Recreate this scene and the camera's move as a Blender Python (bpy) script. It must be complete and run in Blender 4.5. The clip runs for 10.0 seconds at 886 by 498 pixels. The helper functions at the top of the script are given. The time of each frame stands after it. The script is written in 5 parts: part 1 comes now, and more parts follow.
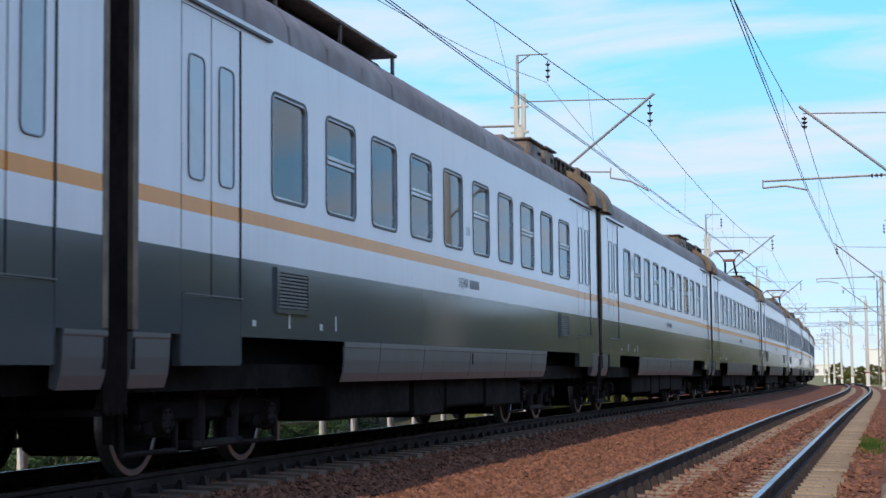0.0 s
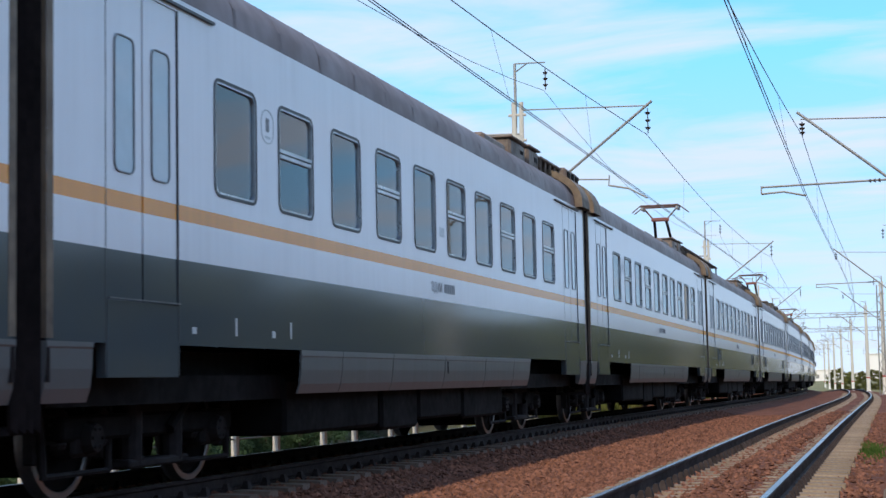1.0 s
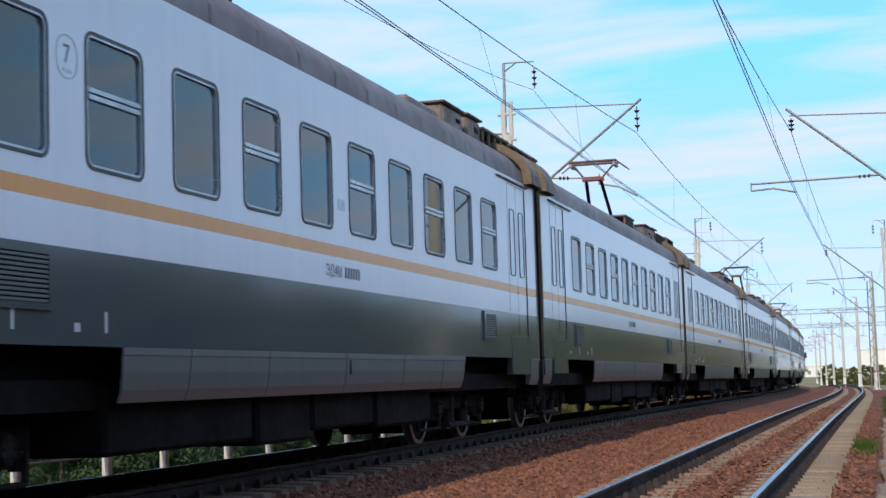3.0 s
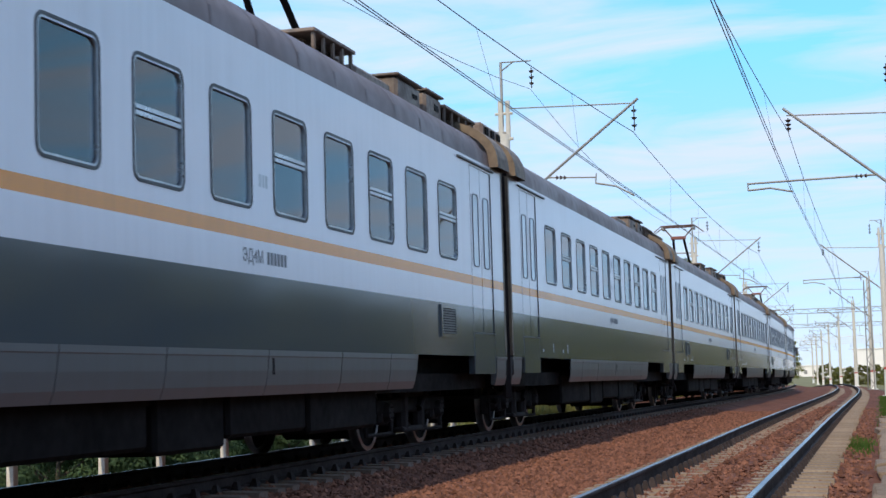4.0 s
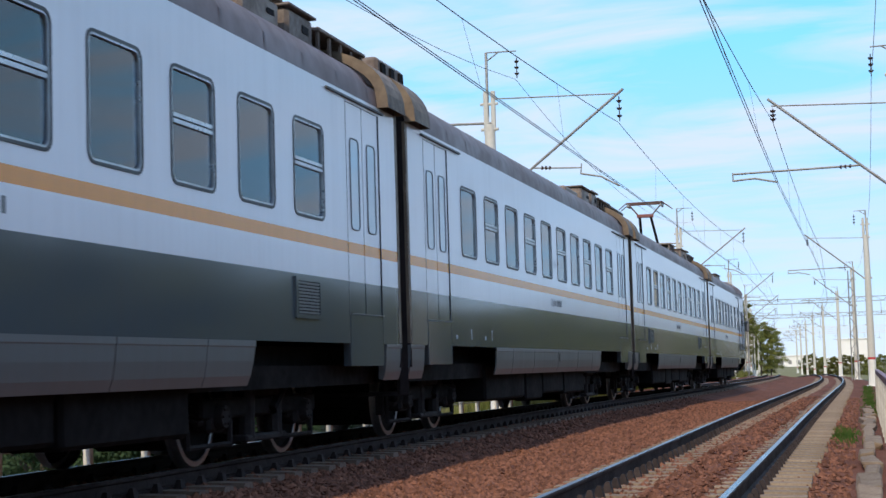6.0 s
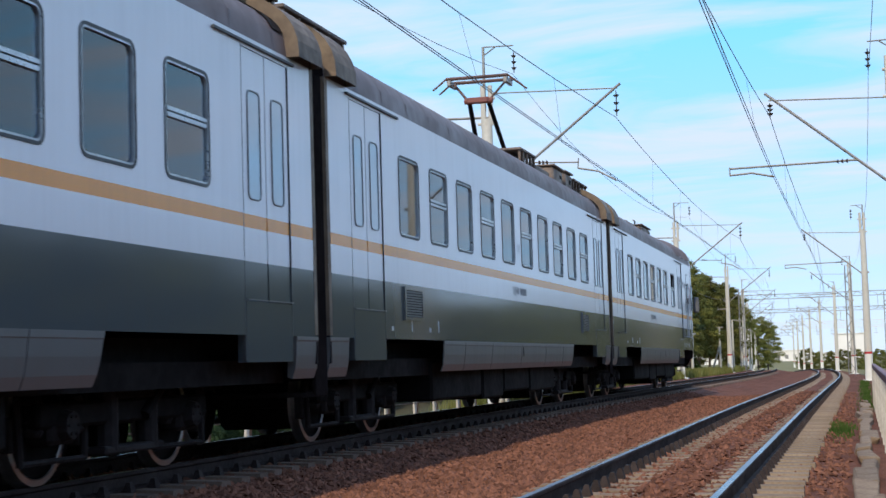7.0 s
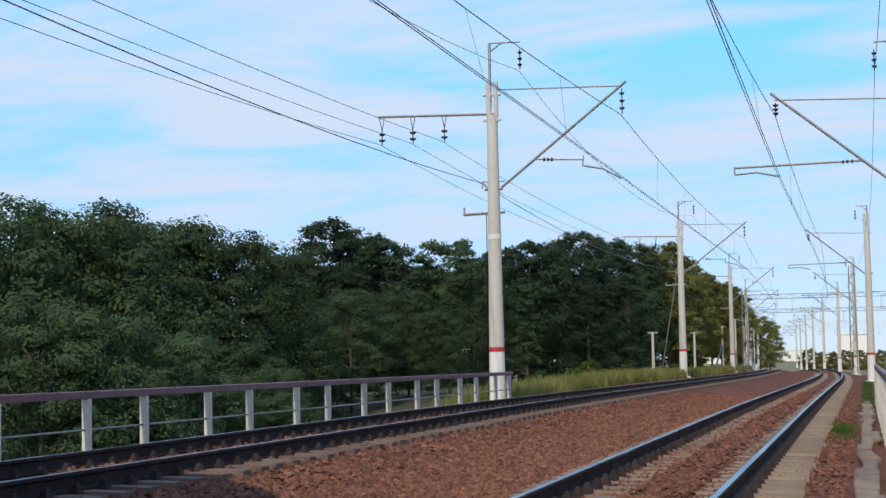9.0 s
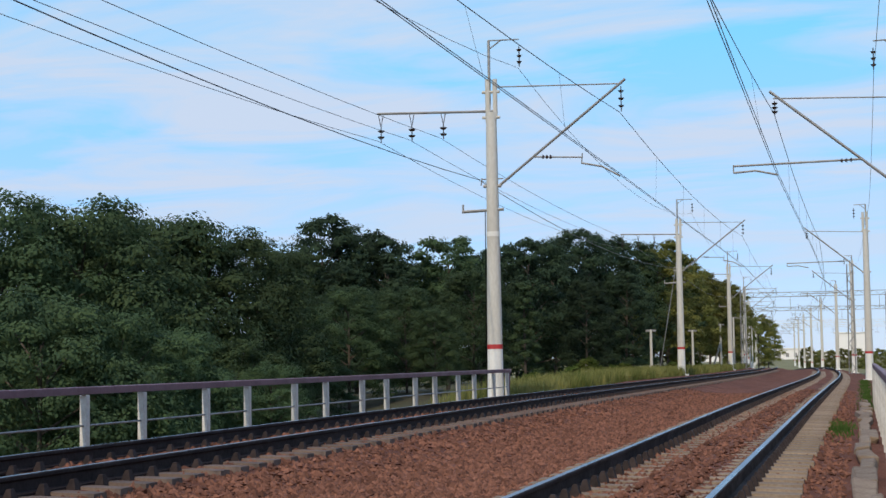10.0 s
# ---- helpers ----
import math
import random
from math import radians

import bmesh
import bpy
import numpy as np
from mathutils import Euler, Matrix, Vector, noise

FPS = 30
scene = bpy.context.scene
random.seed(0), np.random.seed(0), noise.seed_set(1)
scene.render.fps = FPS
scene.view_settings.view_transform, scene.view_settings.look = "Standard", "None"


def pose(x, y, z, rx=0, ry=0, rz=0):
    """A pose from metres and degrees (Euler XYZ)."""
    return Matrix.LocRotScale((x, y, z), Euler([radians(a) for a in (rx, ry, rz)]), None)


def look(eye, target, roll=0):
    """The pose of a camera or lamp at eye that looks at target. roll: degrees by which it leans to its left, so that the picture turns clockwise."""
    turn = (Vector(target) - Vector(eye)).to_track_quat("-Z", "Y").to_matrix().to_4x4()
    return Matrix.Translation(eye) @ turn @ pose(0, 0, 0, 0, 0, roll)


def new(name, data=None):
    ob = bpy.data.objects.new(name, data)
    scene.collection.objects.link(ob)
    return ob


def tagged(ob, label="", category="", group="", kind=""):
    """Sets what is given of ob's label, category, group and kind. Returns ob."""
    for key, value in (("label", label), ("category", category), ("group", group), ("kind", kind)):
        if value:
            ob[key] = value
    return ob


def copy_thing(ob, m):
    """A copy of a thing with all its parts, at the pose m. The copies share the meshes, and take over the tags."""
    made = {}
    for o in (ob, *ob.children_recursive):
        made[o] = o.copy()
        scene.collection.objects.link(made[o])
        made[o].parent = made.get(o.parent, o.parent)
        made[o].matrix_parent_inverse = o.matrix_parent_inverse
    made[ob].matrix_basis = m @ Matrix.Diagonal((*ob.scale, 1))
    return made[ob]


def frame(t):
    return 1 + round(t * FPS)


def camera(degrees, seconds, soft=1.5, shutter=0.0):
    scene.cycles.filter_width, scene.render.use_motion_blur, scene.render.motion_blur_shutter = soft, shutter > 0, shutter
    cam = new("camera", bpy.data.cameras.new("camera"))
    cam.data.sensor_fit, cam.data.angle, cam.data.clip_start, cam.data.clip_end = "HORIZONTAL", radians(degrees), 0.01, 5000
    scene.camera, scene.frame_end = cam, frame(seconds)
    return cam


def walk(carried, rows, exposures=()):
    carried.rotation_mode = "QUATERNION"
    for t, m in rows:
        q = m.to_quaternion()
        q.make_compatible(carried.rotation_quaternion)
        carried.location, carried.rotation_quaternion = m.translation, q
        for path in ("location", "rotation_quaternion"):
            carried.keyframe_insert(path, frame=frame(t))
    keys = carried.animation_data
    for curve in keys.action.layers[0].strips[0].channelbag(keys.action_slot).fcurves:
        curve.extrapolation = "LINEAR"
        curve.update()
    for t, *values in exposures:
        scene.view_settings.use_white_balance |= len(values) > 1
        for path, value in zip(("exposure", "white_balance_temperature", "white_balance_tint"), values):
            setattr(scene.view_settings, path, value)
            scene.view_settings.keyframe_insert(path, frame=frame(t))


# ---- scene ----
cam = camera(31.46, 10.0, soft=1.5, shutter=0.05)
EYE = (0, 0, 1.098)
TURNS = [
    (0.0, 4.482, 0.592, 15.870), (0.5, 4.636, 1.071, 16.080), (1.0, 4.814, 1.131, 15.884),
    (1.5, 4.678, 1.019, 15.390), (2.0, 4.688, 1.294, 15.645), (2.5, 4.836, 1.484, 15.778),
    (3.0, 4.812, 1.767, 15.603), (4.5, 4.737, 1.588, 15.356), (5.0, 4.542, 1.542, 15.193),
    (5.5, 4.451, 1.637, 15.036), (7.0, 4.205, 1.727, 14.837), (7.5, 4.058, 1.540, 14.790),
    (8.0, 4.127, 1.468, 14.792), (8.5, 4.146, 1.359, 14.870), (9.0, 4.052, 1.024, 14.923),
    (9.5, 4.013, 0.842, 14.883), (10.0, 3.944, 0.821, 14.856)]
walk(cam, [(t, pose(*EYE, 90 + pitch, roll, yaw)) for t, pitch, roll, yaw in TURNS],
     exposures=[(0.0, 0.20), (8.0, 0.18), (8.6, 0.12), (9.4, -0.06), (10.0, -0.08)])

# ---- world and sun ----
SUN_WAY = Vector((0.08, 1.25, -1.0)).normalized()      # the way the sunlight travels
elevation = math.asin(-SUN_WAY.z)


def build_world():
    world = bpy.data.worlds.new("sky")
    scene.world = world
    world.use_nodes = True
    nt = world.node_tree
    nt.nodes.clear()
    n, l = nt.nodes.new, nt.links.new
    out, bg = n("ShaderNodeOutputWorld"), n("ShaderNodeBackground")
    sky = n("ShaderNodeTexSky")
    sky.sky_type, sky.sun_disc = "NISHITA", False
    sky.sun_elevation = elevation
    sky.sun_rotation = math.atan2(-SUN_WAY.x, -SUN_WAY.y)
    sky.air_density, sky.dust_density, sky.ozone_density = 1.0, 0.15, 2.0
    # thin streaks of cloud on a flat layer high above
    co, sep = n("ShaderNodeTexCoord"), n("ShaderNodeSeparateXYZ")
    l(co.outputs["Generated"], sep.inputs[0])
    # clear blue above a pale hazy horizon, tempered by the physical sky
    grad = n("ShaderNodeValToRGB")
    stops = [(0.0, (0.36, 0.52, 0.78)), (0.05, (0.28, 0.50, 0.82)), (0.12, (0.24, 0.52, 0.86)), (0.20, (0.15, 0.56, 0.93)), (0.36, (0.12, 0.40, 0.84)), (1.0, (0.06, 0.20, 0.55))]
    while len(grad.color_ramp.elements) < len(stops):
        grad.color_ramp.elements.new(0.5)
    for e, (pos, c) in zip(grad.color_ramp.elements, stops):
        e.position, e.color = pos, (*c, 1)
    l(sep.outputs["Z"], grad.inputs[0])
    rich = n("ShaderNodeMix"); rich.data_type = "RGBA"; rich.blend_type = "MULTIPLY"
    rich.inputs["Factor"].default_value = 1.0
    rich.inputs["B"].default_value = (7.3, 7.3, 7.4, 1)
    l(grad.outputs[0], rich.inputs["A"])
    both = n("ShaderNodeMix"); both.data_type = "RGBA"; both.inputs["Factor"].default_value = 0.82
    l(sky.outputs[0], both.inputs["A"]); l(rich.outputs["Result"], both.inputs["B"])
    up = n("ShaderNodeMath"); up.operation = "ADD"; up.inputs[1].default_value = 0.10
    l(sep.outputs["Z"], up.inputs[0])
    low = n("ShaderNodeMath"); low.operation = "MAXIMUM"; low.inputs[1].default_value = 0.06
    l(up.outputs[0], low.inputs[0])
    comb = n("ShaderNodeCombineXYZ")
    for axis in ("X", "Y"):
        d = n("ShaderNodeMath"); d.operation = "DIVIDE"
        l(sep.outputs[axis], d.inputs[0]); l(low.outputs[0], d.inputs[1])
        l(d.outputs[0], comb.inputs[axis])
    mp = n("ShaderNodeMapping")
    mp.inputs["Rotation"].default_value = (0, 0, radians(-12))
    mp.inputs["Scale"].default_value = (0.9, 1.5, 1)
    mp.inputs["Location"].default_value = (0.35, 0.42, 0)
    l(comb.outputs[0], mp.inputs[0])
    big = n("ShaderNodeTexNoise")
    big.inputs["Scale"].default_value, big.inputs["Detail"].default_value = 1.35, 10
    big.inputs["Roughness"].default_value, big.inputs["Distortion"].default_value = 0.56, 0.7
    l(mp.outputs[0], big.inputs["Vector"])
    ramp = n("ShaderNodeValToRGB")
    ramp.color_ramp.elements[0].position, ramp.color_ramp.elements[1].position = 0.36, 0.60
    l(big.outputs["Fac"], ramp.inputs[0])
    cap = n("ShaderNodeMath"); cap.operation = "MULTIPLY"; cap.inputs[1].default_value = 0.85
    # the deck thins out towards the horizon
    thin = n("ShaderNodeMapRange"); thin.interpolation_type = "SMOOTHSTEP"
    thin.inputs["From Min"].default_value, thin.inputs["From Max"].default_value = 0.01, 0.12
    thin.inputs["To Min"].default_value = 0.30
    l(sep.outputs["Z"], thin.inputs["Value"])
    deck = n("ShaderNodeMath"); deck.operation = "MULTIPLY"
    l(ramp.outputs[0], deck.inputs[0]); l(thin.outputs[0], deck.inputs[1])
    l(deck.outputs[0], cap.inputs[0])
    cloud = n("ShaderNodeRGB"); cloud.outputs[0].default_value = (3.95, 4.35, 5.25, 1)
    mix = n("ShaderNodeMix"); mix.data_type = "RGBA"
    l(cap.outputs[0], mix.inputs["Factor"])
    l(both.outputs["Result"], mix.inputs["A"]); l(cloud.outputs[0], mix.inputs["B"])
    bg.inputs["Strength"].default_value = 0.172
    l(mix.outputs["Result"], bg.inputs["Color"]); l(bg.outputs[0], out.inputs["Surface"])


build_world()
sun = new("sun", bpy.data.lights.new("sun", "SUN"))
sun.data.energy, sun.data.angle, sun.data.color = 2.8, radians(0.6), (1.0, 0.86, 0.66)
sun.matrix_world = look((0, 0, 60), Vector((0, 0, 60)) + SUN_WAY)


# ---- materials ----
def material(name, base, dark=None, rough=0.6, metal=0.0, grain=20.0, big=1.2, amount=0.5, bump=0.0, coat=0.0,
             per_object=0.0, per_island=0.0, stretch=(1, 1, 1), spec=0.5, rough_var=0.1):
    """Base colour broken up at two scales, with fine relief."""
    m = bpy.data.materials.new(name)
    m.use_nodes = True
    nt = m.node_tree
    n, l = nt.nodes.new, nt.links.new
    b = nt.nodes["Principled BSDF"]
    dark = dark or tuple(c * 0.6 for c in base)
    co, mp = n("ShaderNodeTexCoord"), n("ShaderNodeMapping")
    mp.inputs["Scale"].default_value = stretch
    l(co.outputs["Object"], mp.inputs[0])
    a, c = n("ShaderNodeTexNoise"), n("ShaderNodeTexNoise")
    a.inputs["Scale"].default_value, a.inputs["Detail"].default_value = grain, 5
    c.inputs["Scale"].default_value, c.inputs["Detail"].default_value = big, 5
    l(mp.outputs[0], a.inputs["Vector"]); l(mp.outputs[0], c.inputs["Vector"])
    add = n("ShaderNodeMath"); add.operation = "MULTIPLY_ADD"; add.inputs[1].default_value = 0.45
    l(a.outputs["Fac"], add.inputs[0])
    half = n("ShaderNodeMath"); half.operation = "MULTIPLY"; half.inputs[1].default_value = 0.55
    l(c.outputs["Fac"], half.inputs[0]); l(half.outputs[0], add.inputs[2])
    ramp = n("ShaderNodeMapRange")
    ramp.inputs["From Min"].default_value, ramp.inputs["From Max"].default_value = 0.36, 0.64
    l(add.outputs[0], ramp.inputs["Value"])
    fac = ramp.outputs[0]
    mix = n("ShaderNodeMix"); mix.data_type = "RGBA"
    mid = tuple(x * (1 - amount) + y * amount for x, y in zip(base, dark))
    mix.inputs["A"].default_value, mix.inputs["B"].default_value = (*mid, 1), (*base, 1)
    l(fac, mix.inputs["Factor"])
    col = mix.outputs["Result"]
    for on, kind, out in ((per_object, "ShaderNodeObjectInfo", "Random"), (per_island, "ShaderNodeNewGeometry", "Random Per Island")):
        if on:
            info, rng = n(kind), n("ShaderNodeMapRange")
            rng.inputs["To Min"].default_value, rng.inputs["To Max"].default_value = 1 - on, 1 + on
            l(info.outputs[out], rng.inputs["Value"])
            hsv = n("ShaderNodeHueSaturation")
            l(rng.outputs[0], hsv.inputs["Value"]); l(col, hsv.inputs["Color"])
            col = hsv.outputs[0]
    l(col, b.inputs["Base Color"])
    rr = n("ShaderNodeMapRange")
    rr.inputs["To Min"].default_value, rr.inputs["To Max"].default_value = min(1, rough + rough_var), max(0.02, rough - rough_var)
    l(fac, rr.inputs["Value"]); l(rr.outputs[0], b.inputs["Roughness"])
    b.inputs["Metallic"].default_value, b.inputs["Coat Weight"].default_value = metal, coat
    b.inputs["Specular IOR Level"].default_value = spec
    if bump:
        bp = n("ShaderNodeBump"); bp.inputs["Strength"].default_value = bump; bp.inputs["Distance"].default_value = 0.02
        l(a.outputs["Fac"], bp.inputs["Height"]); l(bp.outputs[0], b.inputs["Normal"])
    return m


def paint(name, base, rough, streak=0.35):
    """Gloss vehicle paint with streaks of grime running down and a slightly wavy sheet."""
    m = bpy.data.materials.new(name)
    m.use_nodes = True
    nt = m.node_tree
    n, l = nt.nodes.new, nt.links.new
    b = nt.nodes["Principled BSDF"]
    co, m1, m2 = n("ShaderNodeTexCoord"), n("ShaderNodeMapping"), n("ShaderNodeMapping")
    m1.inputs["Scale"].default_value, m2.inputs["Scale"].default_value = (3, 5, 0.35), (0.5, 0.6, 0.9)
    l(co.outputs["Object"], m1.inputs[0]); l(co.outputs["Object"], m2.inputs[0])
    s, g = n("ShaderNodeTexNoise"), n("ShaderNodeTexNoise")
    s.inputs["Scale"].default_value, s.inputs["Detail"].default_value = 1.6, 6
    g.inputs["Scale"].default_value, g.inputs["Detail"].default_value = 1.5, 6
    l(m1.outputs[0], s.inputs["Vector"]); l(m2.outputs[0], g.inputs["Vector"])
    mul = n("ShaderNodeMath"); mul.operation = "MULTIPLY"
    l(s.outputs["Fac"], mul.inputs[0]); l(g.outputs["Fac"], mul.inputs[1])
    rng = n("ShaderNodeMapRange")
    rng.inputs["From Min"].default_value, rng.inputs["From Max"].default_value = 0.16, 0.46
    l(mul.outputs[0], rng.inputs["Value"])
    mix = n("ShaderNodeMix"); mix.data_type = "RGBA"
    grime = (0.10, 0.085, 0.065)
    mix.inputs["A"].default_value = (*base, 1)
    mix.inputs["B"].default_value = (*[x * (1 - streak) + y * streak for x, y in zip(base, grime)], 1)
    l(rng.outputs[0], mix.inputs["Factor"]); l(mix.outputs["Result"], b.inputs["Base Color"])
    rr = n("ShaderNodeMapRange")
    rr.inputs["To Min"].default_value, rr.inputs["To Max"].default_value = rough, rough + 0.05
    l(rng.outputs[0], rr.inputs["Value"]); l(rr.outputs[0], b.inputs["Roughness"])
    bp = n("ShaderNodeBump"); bp.inputs["Strength"].default_value, bp.inputs["Distance"].default_value = 0.06, 0.012
    l(g.outputs["Fac"], bp.inputs["Height"]); l(bp.outputs[0], b.inputs["Normal"])
    return m


def glass(name, tint, rough=0.02):
    m = bpy.data.materials.new(name)
    m.use_nodes = True
    nt = m.node_tree
    n, l = nt.nodes.new, nt.links.new
    nt.nodes.remove(nt.nodes["Principled BSDF"])
    out = nt.nodes["Material Output"]
    clear, gloss, fres, mix = n("ShaderNodeBsdfTransparent"), n("ShaderNodeBsdfGlossy"), n("ShaderNodeFresnel"), n("ShaderNodeMixShader")
    clear.inputs["Color"].default_value = (*tint, 1)
    gloss.inputs["Roughness"].default_value = rough
    gloss.inputs["Color"].default_value = (0.92, 0.95, 0.97, 1)
    fres.inputs["IOR"].default_value = 1.75
    l(fres.outputs[0], mix.inputs[0]); l(clear.outputs[0], mix.inputs[1]); l(gloss.outputs[0], mix.inputs[2])
    l(mix.outputs[0], out.inputs["Surface"])
    return m


def leaf_material(name, base, lit):
    m = bpy.data.materials.new(name)
    m.use_nodes = True
    nt = m.node_tree
    n, l = nt.nodes.new, nt.links.new
    b = nt.nodes["Principled BSDF"]
    info, geo, mix, co, ns = n("ShaderNodeObjectInfo"), n("ShaderNodeNewGeometry"), n("ShaderNodeMix"), n("ShaderNodeTexCoord"), n("ShaderNodeTexNoise")
    mix.data_type = "RGBA"
    mix.inputs["A"].default_value, mix.inputs["B"].default_value = (*base, 1), (*lit, 1)
    ns.inputs["Scale"].default_value = 0.7
    l(co.outputs["Object"], ns.inputs["Vector"])
    av = n("ShaderNodeMath"); av.operation = "MULTIPLY_ADD"; av.inputs[1].default_value = 0.16
    wide = n("ShaderNodeMapRange")
    wide.inputs["From Min"].default_value, wide.inputs["From Max"].default_value = 0.35, 0.65
    wide.inputs["To Max"].default_value = 0.70
    l(ns.outputs["Fac"], wide.inputs["Value"])
    l(geo.outputs["Random Per Island"], av.inputs[0]); l(wide.outputs[0], av.inputs[2])
    l(av.outputs[0], mix.inputs["Factor"])
    hsv, rng, hue = n("ShaderNodeHueSaturation"), n("ShaderNodeMapRange"), n("ShaderNodeMapRange")
    rng.inputs["To Min"].default_value, rng.inputs["To Max"].default_value = 0.75, 1.25
    hue.inputs["To Min"].default_value, hue.inputs["To Max"].default_value = 0.494, 0.516
    l(info.outputs["Random"], rng.inputs["Value"]); l(info.outputs["Random"], hue.inputs["Value"])
    l(rng.outputs[0], hsv.inputs["Value"]); l(hue.outputs[0], hsv.inputs["Hue"])
    l(mix.outputs["Result"], hsv.inputs["Color"]); l(hsv.outputs[0], b.inputs["Base Color"])
    b.inputs["Roughness"].default_value = 0.55
    b.inputs["Specular IOR Level"].default_value = 0.04
    out = nt.nodes["Material Output"]
    tr, ms = n("ShaderNodeBsdfTranslucent"), n("ShaderNodeMixShader")
    l(hsv.outputs[0], tr.inputs["Color"]); ms.inputs[0].default_value = 0.34
    l(b.outputs[0], ms.inputs[1]); l(tr.outputs[0], ms.inputs[2]); l(ms.outputs[0], out.inputs["Surface"])
    return m


WHITE = paint("white_paint", (0.87, 0.88, 0.91), 0.16, 0.08)
GREEN = paint("green_paint", (0.080, 0.098, 0.110), 0.10, 0.12)
ORANGE = paint("orange_paint", (0.92, 0.36, 0.06), 0.22, 0.15)
SKIRT = paint("skirt_paint", (0.115, 0.117, 0.120), 0.34, 0.25)
ROOF = material("roof_paint", (0.165, 0.125, 0.125), (0.11, 0.08, 0.078), 0.5, 0, 3, 0.35, 0.8, 0.02)
ROOFBOX = material("roof_box_paint", (0.23, 0.18, 0.145), (0.10, 0.065, 0.05), 0.6, 0, 12, 1.5, 0.9, 0.05, per_object=0.25)
TAN = material("dirty_tan_paint", (0.22, 0.16, 0.105), (0.09, 0.065, 0.05), 0.6, 0, 8, 1.5, 0.9, 0.05)
RUBBER = material("black_rubber", (0.018, 0.016, 0.017), None, 0.75, 0, 10, 1, 0.5, 0.05, spec=0.12)
BELLOWS = material("grimy_bellows", (0.024, 0.017, 0.017), (0.010, 0.008, 0.008), 0.8, 0, 9, 1.0, 0.8, 0.1, spec=0.12)
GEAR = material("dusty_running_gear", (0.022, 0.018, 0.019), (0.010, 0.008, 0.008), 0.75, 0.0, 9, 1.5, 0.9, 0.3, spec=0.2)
# grime colour taken down to near black to deepen the shade under the floor
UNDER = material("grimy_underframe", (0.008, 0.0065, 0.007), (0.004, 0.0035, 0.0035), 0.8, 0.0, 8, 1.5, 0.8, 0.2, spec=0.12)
STEEL = material("worn_wheel_steel", (0.38, 0.37, 0.36), (0.2, 0.19, 0.18), 0.38, 0.9, 30, 3, 0.6)
ALU = material("aluminium", (0.50, 0.53, 0.56), (0.32, 0.33, 0.34), 0.35, 0.8, 20, 2, 0.5)
FRAME = material("window_rubber", (0.055, 0.06, 0.065), None, 0.5, 0, 20, 2, 0.4)
PANE = glass("window_glass", (0.44, 0.52, 0.62))
# opaque panes: the pale reflection is put into their base colour
DPANE = material("reflection_toned_pane", (0.52, 0.63, 0.70), (0.44, 0.55, 0.62), 0.12, 0, 6, 1.0, 0.7, coat=0.3)
INSIDE = material("coach_lining", (0.32, 0.31, 0.28), None, 0.6, 0, 6, 1, 0.3)
SEAT = material("seat_cover", (0.05, 0.06, 0.09), None, 0.7, 0, 10, 1, 0.3)
JOINT = material("reddish_joint", (0.22, 0.075, 0.06), None, 0.6, 0, 20, 2, 0.4)
RED = material("red_paint", (0.50, 0.04, 0.04), None, 0.45, 0, 20, 2, 0.3)
FADED = material("faded_red_paint", (0.38, 0.17, 0.20), (0.5, 0.4, 0.45), 0.5, 0, 8, 1.5, 0.7)
PRINT = material("grey_lettering", (0.20, 0.21, 0.22), None, 0.5, 0, 20, 2, 0.3)
STENCIL = material("white_lettering", (0.6, 0.62, 0.62), None, 0.5, 0, 20, 2, 0.3)
RAILTOP = material("polished_rail", (0.31, 0.34, 0.38), (0.22, 0.23, 0.25), 0.30, 1.0, 30, 0.5, 0.5)
RAILSIDE = material("rusty_rail", (0.045, 0.033, 0.032), (0.020, 0.016, 0.016), 0.72, 0.15, 22, 2, 0.8, 0.2, spec=0.12)
# brown sleeper concrete, its colour darkened for the shade under the train
SHADED = material("shaded_sleeper", (0.155, 0.108, 0.08), (0.09, 0.055, 0.042), 0.9, 0, 22, 3, 0.8, 0.3, per_object=0.2)
RUSTY = material("rusty_strip", (0.15, 0.085, 0.075), (0.07, 0.045, 0.04), 0.6, 0.2, 12, 2, 0.8)
CONCRETE = material("sleeper_concrete", (0.28, 0.21, 0.14), (0.15, 0.095, 0.062), 0.85, 0, 26, 3, 0.8, 0.25, per_object=0.18)
MASTC = material("mast_concrete", (0.60, 0.58, 0.52), (0.45, 0.42, 0.36), 0.8, 0, 14, 0.7, 0.7, 0.1, stretch=(1, 1, 0.4))
WHITEWASH = material("whitewash", (0.78, 0.77, 0.72), (0.6, 0.58, 0.52), 0.8, 0, 16, 2, 0.5, 0.1)
GALV = material("galvanised_steel", (0.34, 0.34, 0.33), (0.18, 0.16, 0.14), 0.5, 0.5, 20, 3, 0.7)
WIRE = material("copper_wire", (0.10, 0.10, 0.11), None, 0.45, 0.6, 20, 2, 0.3)
PORCELAIN = material("brown_porcelain", (0.06, 0.04, 0.035), None, 0.2, 0, 10, 2, 0.3)
MAROON = material("maroon_rail_paint", (0.21, 0.105, 0.125), (0.13, 0.07, 0.075), 0.5, 0, 18, 2, 0.6)
POSTW = material("whitewashed_post", (0.66, 0.63, 0.57), (0.42, 0.37, 0.30), 0.7, 0, 22, 3, 0.7, 0.1, per_object=0.1)
BALLAST = material("ballast", (0.190, 0.080, 0.050), (0.095, 0.042, 0.031), 0.9, 0, 28, 0.9, 1.0, 0.9, spec=0.12)
STONE = material("ballast_stone", (0.208, 0.093, 0.058), (0.108, 0.050, 0.036), 0.85, 0, 30, 3, 0.8, 0.2, per_island=0.45, spec=0.12)
